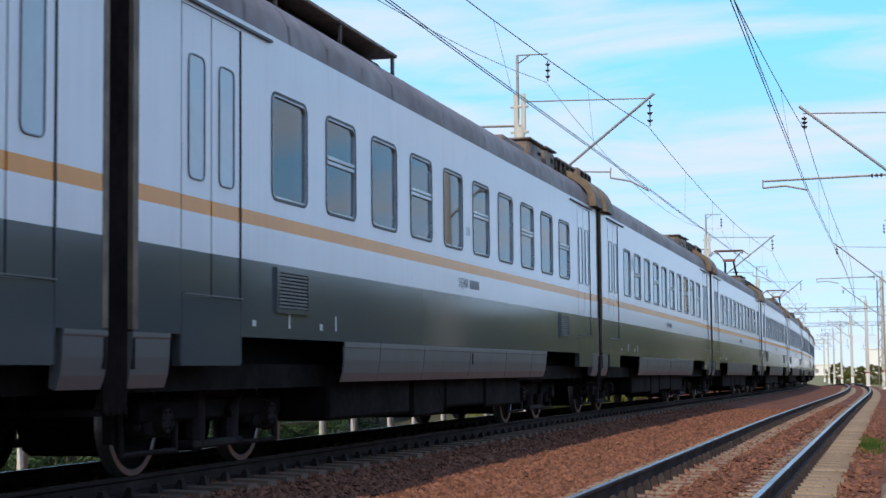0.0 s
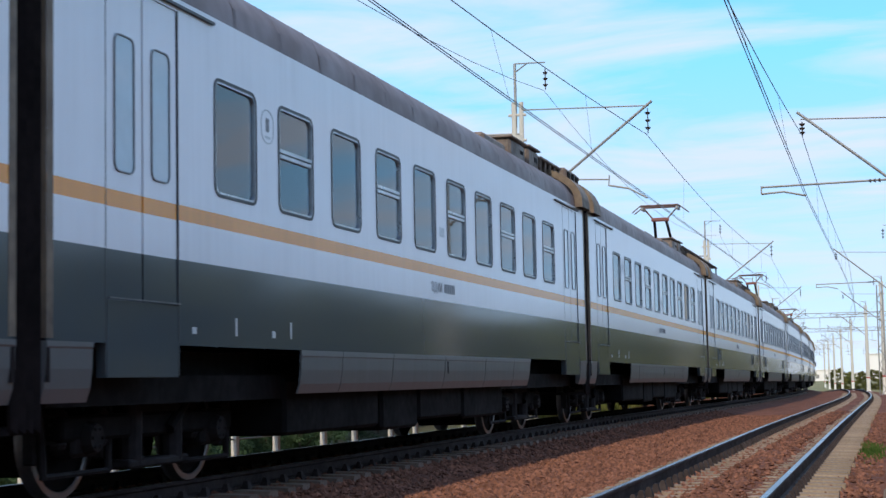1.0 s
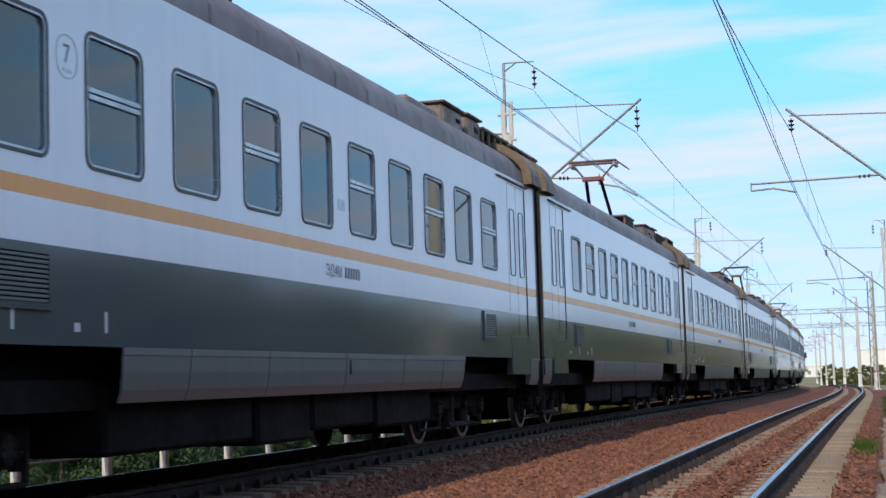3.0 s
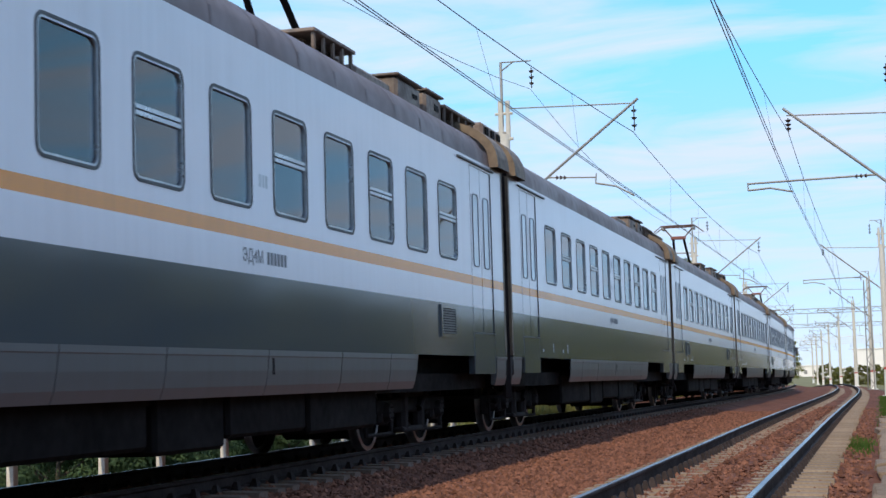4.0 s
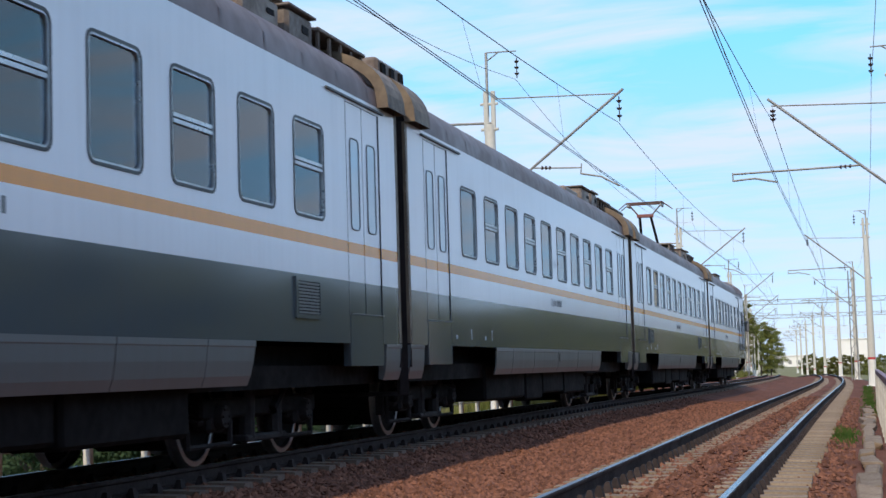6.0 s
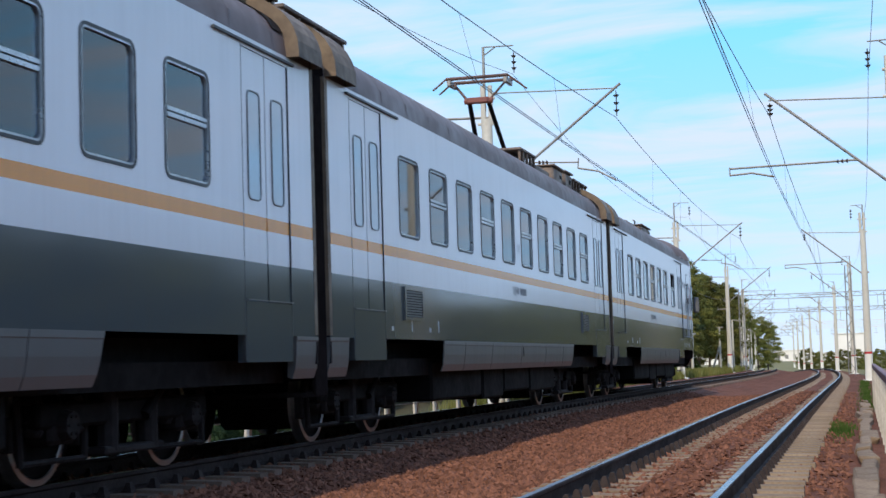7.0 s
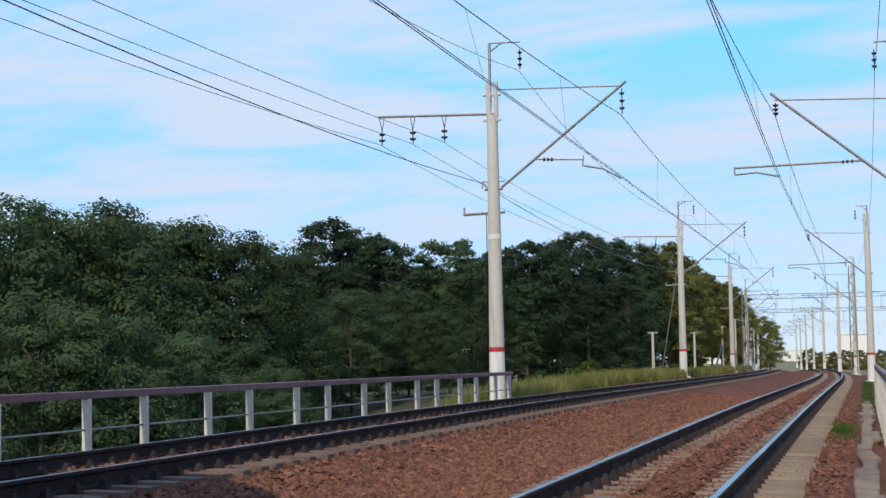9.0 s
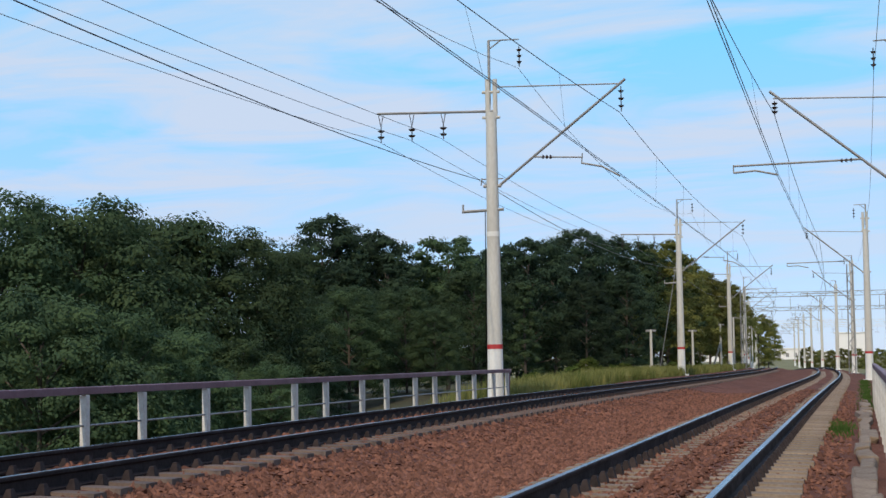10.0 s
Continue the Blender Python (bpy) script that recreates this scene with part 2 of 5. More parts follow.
GRASSM = leaf_material("grass_blades", (0.10, 0.12, 0.03), (0.33, 0.29, 0.11))
GREYP = material("grey_housing_paint", (0.13, 0.135, 0.15), None, 0.45, 0, 14, 2, 0.3)
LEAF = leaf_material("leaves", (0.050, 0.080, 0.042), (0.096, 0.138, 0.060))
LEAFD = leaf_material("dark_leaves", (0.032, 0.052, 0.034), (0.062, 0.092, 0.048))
# sunshine is put into these two yellower, brighter leaf colours
LEAFY = leaf_material("sun_toned_leaves", (0.085, 0.100, 0.028), (0.27, 0.255, 0.075))
LEAFR = leaf_material("bright_sun_toned_leaves", (0.13, 0.145, 0.05), (0.34, 0.33, 0.12))
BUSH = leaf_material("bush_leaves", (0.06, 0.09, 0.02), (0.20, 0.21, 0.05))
BARK = material("bark", (0.10, 0.08, 0.06), (0.05, 0.04, 0.03), 0.9, 0, 10, 2, 0.8, 0.4)
SOIL = material("forest_soil", (0.075, 0.085, 0.03), (0.05, 0.04, 0.025), 0.95, 0, 5, 0.3, 1.0, 0.3)
MEADOW = material("dry_meadow", (0.24, 0.215, 0.085), (0.13, 0.13, 0.05), 0.95, 0, 2, 0.08, 1.0, 0.2)
FARW = material("pale_render", (0.82, 0.80, 0.76), (0.72, 0.70, 0.65), 0.8, 0, 3, 0.3, 0.4)


# ---- mesh helpers ----
def link(name, bm, mats, parent=None, label="", smooth=False):
    me = bpy.data.meshes.new(name)
    bmesh.ops.recalc_face_normals(bm, faces=bm.faces)
    bm.to_mesh(me)
    bm.free()
    for m in (mats if isinstance(mats, (list, tuple)) else [mats]):
        me.materials.append(m)
    if smooth:
        for p in me.polygons:
            p.use_smooth = len(p.vertices) == 4
    ob = new(name, me)
    if parent:
        ob.parent = parent
    if label:
        ob["label"] = label
    return ob


def part(name, bm, mat, parent, label="", smooth=False):
    return link(name, bm, mat, parent, label, smooth)


def box(bm, x0, x1, y0, y1, z0, z1, bevel=0.0, mat=0):
    vs = [bm.verts.new((x, y, z)) for x in (x0, x1) for y in (y0, y1) for z in (z0, z1)]
    fs = [bm.faces.new([vs[i] for i in q]) for q in ((0, 1, 3, 2), (4, 6, 7, 5), (0, 4, 5, 1), (2, 3, 7, 6), (0, 2, 6, 4), (1, 5, 7, 3))]
    for f in fs:
        f.material_index = mat
    if bevel:
        es = list({e for f in fs for e in f.edges})
        bmesh.ops.bevel(bm, geom=es, offset=bevel, segments=1, affect="EDGES", profile=0.5)
    return bm


def Box(*a, **k):
    return box(bmesh.new(), *a, **k)


def rod(bm, a, b, r, r2=None, sides=8, mat=0, caps=True):
    a, b = Vector(a), Vector(b)
    q = (b - a).to_track_quat("Z", "Y")
    rings = []
    for p, rr in ((a, r), (b, r if r2 is None else r2)):
        rings.append([bm.verts.new(p + q @ Vector((rr * math.cos(2 * math.pi * i / sides), rr * math.sin(2 * math.pi * i / sides), 0))) for i in range(sides)])
    for i in range(sides):
        j = (i + 1) % sides
        bm.faces.new((rings[0][i], rings[0][j], rings[1][j], rings[1][i])).material_index = mat
    if caps:
        bm.faces.new(rings[0][::-1]).material_index = mat
        bm.faces.new(rings[1]).material_index = mat
    return bm


def sweep(bm, profile, spine, mat=0, closed=True):
    """profile: (x, z) points; spine: (x, y, z) points along the line."""
    rows = [[bm.verts.new((sx + px, sy, sz + pz)) for px, pz in profile] for sx, sy, sz in spine]
    n = len(profile)
    for r0, r1 in zip(rows, rows[1:]):
        for i in range(n if closed else n - 1):
            j = (i + 1) % n
            bm.faces.new((r0[i], r0[j], r1[j], r1[i])).material_index = mat
    if closed:
        bm.faces.new(rows[0]).material_index = mat
        bm.faces.new(rows[-1][::-1]).material_index = mat
    return bm


def raw(name, verts, faces, mat, parent=None, label=""):
    me = bpy.data.meshes.new(name)
    me.from_pydata(verts, [], faces)
    me.materials.append(mat)
    ob = new(name, me)
    if parent:
        ob.parent = parent
    if label:
        ob["label"] = label
    return ob


def root(name, label, category, group="", kind="", m=None):
    ob = tagged(new(name), label, category, group, kind)
    ob.empty_display_size = 0.3
    if m is not None:
        ob.matrix_basis = m
    return ob


def wires(name, lines, r, mat, label, category):
    cu = bpy.data.curves.new(name, "CURVE")
    cu.dimensions, cu.bevel_depth, cu.bevel_resolution = "3D", r, 1
    for pts in lines:
        sp = cu.splines.new("POLY")
        sp.points.add(len(pts) - 1)
        for p, co in zip(sp.points, pts):
            p.co = (*co, 1)
    cu.materials.append(mat)
    return tagged(new(name, cu), label, category)


# ---- the line of the two tracks ----
NEAR, FAR, GAUGE = -1.94, -7.77, 0.78


def bend(y):
    d = max(0.0, y - 75)
    return -(d * d / 5000 if d < 150 else 4.5 + (d - 150) * 0.06)


def dip(y):
    d = min(max(0.0, y - 30), 170)
    return -0.005 * d * d / (d + 12) - 0.013 * min(max(0.0, y - 205), 130)


def track_spine(x, z, y0, y1, step=4.0):
    n = int((y1 - y0) / step)
    return [(x + bend(y), y, z + dip(y)) for y in (y0 + (y1 - y0) * i / n for i in range(n + 1))]


# ---- ground ----
def ground_z(x, y):
    """Height of ballast, verge and banks; x counted from the line of the tracks."""
    pts = [(-400, -6.5), (-60, -6.5), (-26, -6.0), (-14.5, -1.2), (-12.6, -0.35), (-10.4, -0.30), (-9.6, -0.14), (-9.15, -0.06), (-8.75, -0.05), (-8.2, -0.035), (-7.3, -0.035), (-6.75, -0.05), (-6.5, -0.085),
           (-5.7, -0.27), (-4.6, -0.33), (-3.9, -0.30), (-3.3, -0.235), (-2.95, -0.215), (-2.25, -0.225), (-2.12, -0.178), (-1.68, -0.178), (-1.55, -0.225), (-0.62, -0.235), (-0.25, -0.30), (0.5, -0.36), (2.6, -0.5), (5.0, -1.6), (14, -5.5), (400, -5.5)]
    if y > 44:
        k = min(1, (y - 44) / 30)
        pts = [(px, pz * (1 - k) + k * {-400: -1.5, -60: -1.2, -26: -0.7, -14.5: 0.0, -12.6: 0.12, -10.4: 0.02}.get(px, pz if px < 2 else max(pz, -1.0))) for px, pz in pts]
    for (xa, za), (xb, zb) in zip(pts, pts[1:]):
        if xa <= x <= xb:
            return za + (zb - za) * (x - xa) / (xb - xa) + dip(y)
    return -6.0


def build_ground():
    xs = [-900, -400, -200, -100, -60, -40, -26, -20, -16, -14.5, -13.5, -12.6, -11.5, -10.7]
    xs += [-10.4 + 0.2 * i for i in range(56)] + [1.0, 1.6, 2.6, 4, 5, 8, 14, 25, 60, 150, 400, 900]
    ys = [-300, -120, -50, -20, -8, 0] + [4 + 0.4 * i for i in range(100)] + [44 + 1.5 * i for i in range(50)] + [120 + 6 * i for i in range(25)] + [280, 340, 420, 520, 700, 1000, 1600, 3000]
    rng = np.random.default_rng(3)
    vs, fs, idx = [], [], []
    for y in ys:
        for x in xs:
            r = 0.014 if -10.5 < x < 0.8 and 0 < y < 120 else 0.0
            vs.append((x + bend(y), y, ground_z(max(-399, min(399, x)), y) + rng.uniform(-r, r)))
    w = len(xs)
    for j in range(len(ys) - 1):
        for i in range(w - 1):
            a = j * w + i
            fs.append((a, a + 1, a + w + 1, a + w))
            idx.append(0 if -10.6 < (xs[i] + xs[i + 1]) / 2 < 0.9 and -60 < ys[j] < 235 else 2 if ys[j] > 150 else 1)
    ob = raw("ground", vs, fs, BALLAST)
    ob.data.materials.append(SOIL)
    ob.data.materials.append(MEADOW)
    for p, k in zip(ob.data.polygons, idx):
        p.material_index = k
    return tagged(ob, "reddish brown crushed stone ballast with soil banks beside it", "ground", kind="structure")


build_ground()


def stones(name, n, x0, x1, y0, y1, size, seed, label):
    rng = np.random.default_rng(seed)
    y = y0 * (y1 / y0) ** rng.random(n)
    x = rng.uniform(x0, x1, n)
    s = size * rng.uniform(0.55, 1.25, n)
    base = np.array([(1, 0, 0), (-1, 0, 0), (0, 1, 0), (0, -1, 0), (0, 0, 1), (0, 0, -1)], float)
    tri = np.array([(0, 2, 4), (2, 1, 4), (1, 3, 4), (3, 0, 4), (2, 0, 5), (1, 2, 5), (3, 1, 5), (0, 3, 5)])
    z = np.array([ground_z(a, b) for a, b in zip(x, y)]) + s * 0.12
    jit = base[None] * rng.uniform(0.55, 1.2, (n, 6, 1)) * np.array([1, 1, 0.7]) + rng.normal(0, 0.14, (n, 6, 3))
    ang = rng.uniform(0, 6.28, n)
    c, sn = np.cos(ang)[:, None], np.sin(ang)[:, None]
    px, py = jit[:, :, 0] * c - jit[:, :, 1] * sn, jit[:, :, 0] * sn + jit[:, :, 1] * c
    v = np.stack([px, py, jit[:, :, 2]], 2) * s[:, None, None] + np.stack([x, y, z], 1)[:, None]
    f = tri[None] + (np.arange(n) * 6)[:, None, None]
    return tagged(raw(name, v.reshape(-1, 3).tolist(), f.reshape(-1, 3).tolist(), STONE), label, "ballast", kind="stuff")


stones("ballast_stones", 26000, -6.6, -3.0, 9.5, 60, 0.052, 5, "loose reddish crushed stone between the two tracks")
stones("ballast_stones", 9000, -2.95, -0.2, 11, 60, 0.045, 6, "loose crushed stone between and beside the rails")
stones("ballast_stones", 5000, -10.3, -6.4, 15, 60, 0.05, 7, "loose crushed stone round the sleepers")


# ---- tracks ----
RAIL = [(-0.030, 0), (0.030, 0), (0.0375, -0.010), (0.0375, -0.035), (0.010, -0.055), (0.010, -0.145), (0.07, -0.16), (0.07, -0.178), (-0.07, -0.178), (-0.07, -0.16), (-0.010, -0.145), (-0.010, -0.055), (-0.0375, -0.035), (-0.0375, -0.010)]


SLEEP = random.Random(4)


def build_track(x, z, label, tie):
    tr = root("railway_track", label, "railway track", "tracks", "structure")
    for side in (-GAUGE, GAUGE):
        bm = sweep(bmesh.new(), RAIL, track_spine(x + side, z, -60, 320))
        bm.normal_update()
        for f in bm.faces:
            c = f.calc_center_median()
            if abs(f.normal.z) > 0.8 and len(f.verts) == 4 and c.z > z + dip(c.y) - 0.01:
                f.material_index = 1
        part("rail", bm, [RAILSIDE, RAILTOP], tr, "steel rail with polished top and rusty sides")
    # rail fastenings
    vs, fs = [], []
    for k in range(260):
        y = 8 + 0.546 * k
        for side in (-GAUGE, GAUGE):
            for s in (-1, 1):
                cx, cz = x + side + s * 0.115 + bend(y), z - 0.178 + dip(y)
                b = len(vs)
                vs += [(cx - 0.055, y - 0.07, cz - 0.03), (cx + 0.055, y - 0.07, cz - 0.03), (cx + 0.055, y + 0.07, cz - 0.03), (cx - 0.055, y + 0.07, cz - 0.03),
                       (cx - 0.02, y - 0.03, cz + 0.085), (cx + 0.02, y - 0.03, cz + 0.085), (cx + 0.02, y + 0.03, cz + 0.085), (cx - 0.02, y + 0.03, cz + 0.085)]
                fs += [tuple(b + i for i in q) for q in ((0, 1, 5, 4), (1, 2, 6, 5), (2, 3, 7, 6), (3, 0, 4, 7), (4, 5, 6, 7))]
    me = None
    for k in range(300):
        y = -6.04 + 0.546 * k
        if me is None:
            bm = bmesh.new()
            pr = [(-1.35, 0.0), (-0.95, 0.012), (-0.5, -0.02), (0.5, -0.02), (0.95, 0.012), (1.35, 0.0)]
            top = [[bm.verts.new((px, s * 0.115, pz)) for px, pz in pr] for s in (-1, 1)]
            low = [[bm.verts.new((px, s * 0.15, -0.16)) for px, pz in pr] for s in (-1, 1)]
            for i in range(5):
                bm.faces.new((top[0][i], top[0][i + 1], top[1][i + 1], top[1][i]))
                for s in (0, 1):
                    bm.faces.new((top[s][i], top[s][i + 1], low[s][i + 1], low[s][i]))
            for i in (0, 5):
                bm.faces.new((top[0][i], top[1][i], low[1][i], low[0][i]))
            ob = part("sleeper", bm, tie, tr, "dusty concrete sleeper")
            me = ob.data
        else:
            ob = new("sleeper", me)
            ob.parent = tr
        ob.location = (x + bend(y) + SLEEP.uniform(-0.03, 0.03), y, z - 0.182 + dip(y))
    tagged(raw("rail_fastening", vs, fs, RAILSIDE, tr, "rusty rail clips and bolts"), kind="stuff")
    return tr


near_track = build_track(NEAR, 0.0, "empty railway track with polished rails on concrete sleepers", CONCRETE)
far_track = build_track(FAR, 0.15, "railway track on concrete sleepers that the train runs on", SHADED)


# ---- railings of the bridge ----
def railing(name, x, posts, top, bottom, post_w, label):
    r = root(name, label, "railing", "bridge railings")
    y0, y1 = posts[0], posts[-1]
    spine = [(x, y, top - 0.0016 * (y - 20)) for y in (y0 - 0.3, (y0 + y1) / 2, y1 + 0.4)]
    part("handrail", sweep(bmesh.new(), [(-0.05, -0.045), (0.05, -0.045), (0.05, 0.05), (0.035, 0.06), (-0.035, 0.06), (-0.05, 0.05)], spine), MAROON, r, "maroon painted handrail")
    for h in (0.48, 0.92):
        bm = bmesh.new()
        for a, b in zip(spine, spine[1:]):
            rod(bm, (a[0], a[1], a[2] - h), (b[0], b[1], b[2] - h), 0.016, sides=6)
        part("middle_bar", bm, GALV, r)
    me = None
    for y in posts:
        t = top - 0.0016 * (y - 20)
        if me is None:
            ob = part("post", Box(-post_w / 2, post_w / 2, -post_w / 2, post_w / 2, bottom - top, -0.05, bevel=0.012), POSTW, r)
            me = ob.data
        else:
            ob = new("post", me)
            ob.parent = r
        ob.location = (x, y, t)
    return r


ys, y = [], 3.3
for i in range(24):
    ys.append(y)
    y += (1.82, 2.40)[i % 2]
shift = 20.04 - ys[8]
left_posts = [v + shift for v in ys if v + shift < 48.2]
lr = railing("bridge_railing", -10.5, left_posts, 0.70, -0.55, 0.11, "whitewashed posts with a maroon handrail on the bridge edge")
bm = bmesh.new()
rod(bm, (-10.5, left_posts[-1] + 0.4, 0.66), (-10.5, left_posts[-1] + 0.1, -0.45), 0.03, sides=6)
part("end_brace", bm, MAROON, lr)
railing("bridge_railing", 0.33, [6.5 + 2.1 * i for i in range(19)], 0.75, -0.5, 0.12, "worn whitewashed posts with a maroon handrail on the near bridge edge")
part_edge = Box(-10.75, -10.30, -60, 49.4, -0.75, -0.22, bevel=0.02)
tagged(link("bridge_edge_beam", part_edge, CONCRETE), "grey concrete edge beam of the bridge deck", "bridge", kind="structure")
rng = random.Random(11)
for i in range(22):
    y = 9 + 1.75 * i + rng.uniform(-0.15, 0.15)
    w, x = rng.uniform(0.16, 0.27), rng.uniform(-0.03, 0.08)
    bm = Box(-w / 2, w / 2, -0.80, 0.78, -0.08, 0.08)
    for v in bm.verts:
        v.co += Vector((rng.uniform(-0.05, 0.05), rng.uniform(-0.08, 0.08), rng.uniform(-0.03, 0.02)))
    bmesh.ops.bevel(bm, geom=bm.edges[:], offset=0.02, segments=1, affect="EDGES")
    ob = link("kerb_stone", bm, CONCRETE)
    ob.location = (x, y, -0.29 + dip(y))
    ob.rotation_euler = (rng.uniform(-0.04, 0.04), rng.uniform(-0.1, 0.1), rng.uniform(-0.06, 0.06))
    tagged(ob, "cracked and shifted pale concrete kerb block", "kerb", "kerb blocks")


# ---- catenary masts ----
def insulator(bm, p, q, r=0.07, discs=3, mat=0):
    p, q = Vector(p), Vector(q)
    rod(bm, p, q, 0.018, sides=6, mat=mat)
    for i in range(discs):
        c = p.lerp(q, (i + 0.7) / (discs + 0.4))
        d = (q - p).normalized() * 0.03
        rod(bm, c - d, c + d, r, r * 0.55, sides=10, mat=mat)


def mast(x, y, side, detail, base):
    """side 1: its arm reaches to the right over the far track; -1: to the left over the near track."""
    m = root("catenary_mast", "tapered concrete catenary mast with steel arms and insulators" if side > 0 else "concrete catenary mast beside the near track with steel arms",
             "catenary mast", "catenary masts", m=pose(x, y, 0))
    rp = lambda dx, z: (side * dx, 0, z)
    top = 9.75
    bm = bmesh.new()
    rod(bm, (0, 0, base + 1.75), (0, 0, 8.7), 0.235, 0.165, sides=20, caps=False)
    part("pole", bm, MASTC, m, smooth=True)
    bm = bmesh.new()
    rod(bm, (0, 0, base - 0.3), (0, 0, base + 1.70), 0.262, 0.236, sides=20, caps=False)
    part("pole_foot", bm, WHITEWASH, m, "whitewashed foot of the mast", smooth=True)
    bm = bmesh.new()
    rod(bm, (0, 0, base + 1.66), (0, 0, base + 1.80), 0.243, 0.241, sides=20, caps=False)
    part("red_band", bm, RED, m, "red painted band", smooth=True)
    part("footing", Box(-0.42, 0.42, -0.42, 0.42, base - 0.4, base + 0.07, bevel=0.03), WHITEWASH, m, "whitewashed concrete footing")
    # split head: two flat posts above the pole
    bm = bmesh.new()
    rod(bm, (-0.10 * side, 0, 8.4), (-0.10 * side, 0, top), 0.085, sides=8)
    rod(bm, (0.13 * side, 0, 8.5), (0.13 * side, 0, top), 0.075, sides=8)
    for z in (8.55, 9.35):
        rod(bm, (-0.28, 0, z), (0.28, 0, z), 0.05, sides=6)
    part("head", bm, MASTC, m)
    bm = bmesh.new()
    lo, ft = (0.0, 0.92) if side > 0 else (0.75, 0.66)
    rod(bm, (-0.05 * side, 0, top - 0.8), (-0.05 * side, 0, 10.98 - lo), 0.045, sides=6)
    rod(bm, (-0.05 * side, 0, 10.98 - lo), rp(ft, 10.96 - lo), 0.022, sides=6)
    rod(bm, (-0.05 * side, 0, 10.70 - lo), rp(0.35, 10.97 - lo), 0.022, sides=6)
    part("feeder_bracket", bm, GALV, m)
    bm = bmesh.new()
    insulator(bm, rp(ft, 10.75 - lo), rp(ft, 10.10 - lo), 0.085)
    part("insulator", bm, PORCELAIN, m, "brown porcelain insulator")
    bm = bmesh.new()
    tie, end, foot = ((9.50, 9.38), (4.22, 9.52), 6.40) if side > 0 else ((8.52, 8.66), (3.68, 8.88), 6.02)
    rod(bm, rp(0.2, tie[0]), rp(end[0] - 0.10, tie[1]), 0.022, sides=6)
    rod(bm, rp(0.22, foot), rp(*end), 0.042, sides=8)
    rod(bm, (-0.28, 0, foot), (0.28, 0, foot), 0.055, sides=8)
    part("cantilever", bm, GALV, m, "sloping steel cantilever")
    bm = bmesh.new()
    insulator(bm, rp(end[0] - 0.14, tie[1] - 0.08), rp(end[0] - 0.14, tie[1] - (0.86 if side > 0 else 0.5)), 0.095)
    part("insulator", bm, PORCELAIN, m, "brown porcelain insulator")
    bm = bmesh.new()
    if side > 0:
        rod(bm, rp(1.32, 7.25), rp(2.85, 7.17), 0.025, sides=6)
        rod(bm, rp(2.85, 7.30), rp(2.82, 6.98), 0.02, sides=6)
        rod(bm, rp(2.82, 6.99), rp(3.45, 6.86), 0.032, sides=6)
        rod(bm, rp(3.45, 6.86), rp(4.0, 6.54), 0.032, sides=6)
    else:
        rod(bm, rp(1.05, 6.73), rp(4.80, 6.68), 0.034, sides=6)
        rod(bm, rp(4.80, 6.72), rp(4.80, 6.47), 0.02, sides=6)
        rod(bm, rp(4.80, 6.48), rp(4.15, 6.52), 0.032, sides=6)
        rod(bm, rp(4.15, 6.52), rp(3.5, 6.37), 0.032, sides=6)
    part("registration_arm", bm, GALV, m)
    bm = bmesh.new()
    insulator(bm, rp(1.55 if side > 0 else 1.30, 7.24 if side > 0 else 6.72), rp(1.95 if side > 0 else 1.75, 7.22 if side > 0 else 6.71), 0.07)
    part("insulator", bm, PORCELAIN, m, "brown porcelain insulator")
    if side > 0:
        bm = bmesh.new()
        rod(bm, (0.1, 0, 8.74), (-3.72, 0, 8.86), 0.042, sides=6)
        part("cross_arm", bm, GALV, m, "steel cross arm")
        for dx in (-3.6, -2.58, -1.55):
            bm = bmesh.new()
            rod(bm, (dx - 0.08, 0, 8.80), (dx, 0, 8.40), 0.014, sides=5)
            rod(bm, (dx + 0.08, 0, 8.80), (dx, 0, 8.40), 0.014, sides=5)
            insulator(bm, (dx, 0, 8.42), (dx, 0, 7.95), 0.12, 2)
            part("insulator", bm, PORCELAIN, m, "brown porcelain insulator")
        bm = bmesh.new()
        rod(bm, (0.35, 0, 5.66), (-0.98, 0, 5.62), 0.05, sides=6)
        rod(bm, (-0.95, 0, 5.62), (-0.95, 0, 5.85), 0.03, sides=6)
        part("lower_arm", bm, GALV, m)
        bm = bmesh.new()
        rod(bm, (0.35, 0, 6.62), (-0.33, 0, 6.62), 0.02, sides=6)
        rod(bm, (-0.33, 0, 6.66), (-0.36, 0, 6.42), 0.02, sides=6)
        part("wire_bracket", bm, GALV, m)
        if detail:
            bm = bmesh.new()
            rod(bm, (0, 0, 4.82), (0, 0, 4.97), 0.212, sides=20, caps=False)
            part("number_plate", bm, WHITEWASH, m, "white painted band")
            bm = bmesh.new()
            rod(bm, (-0.27, -0.03, -0.2), (-0.235, -0.03, 5.6), 0.014, sides=6)
            part("earth_wire", bm, UNDER, m)
    return m


SPAN = 53.4
MASTS = [47.5 + SPAN * i for i in range(-2, 9)]
for i, y in enumerate(MASTS):
    if y > 0:
        mast(-10.93 + bend(y), y, 1, i == 2, ground_z(-11, y))
    if y > 0:
        mast((1.28 if y < 60 else 0.62) + bend(y), y, -1, False, ground_z(0.9, y))


def hang(x0, z0, x1, z1, y0, y1, sag, n=12):
    return [(x0 + (x1 - x0) * k + bend(y0 + (y1 - y0) * k), y0 + (y1 - y0) * k, z0 + (z1 - z0) * k - sag * 4 * k * (1 - k)) for k in (i / n for i in range(n + 1))]


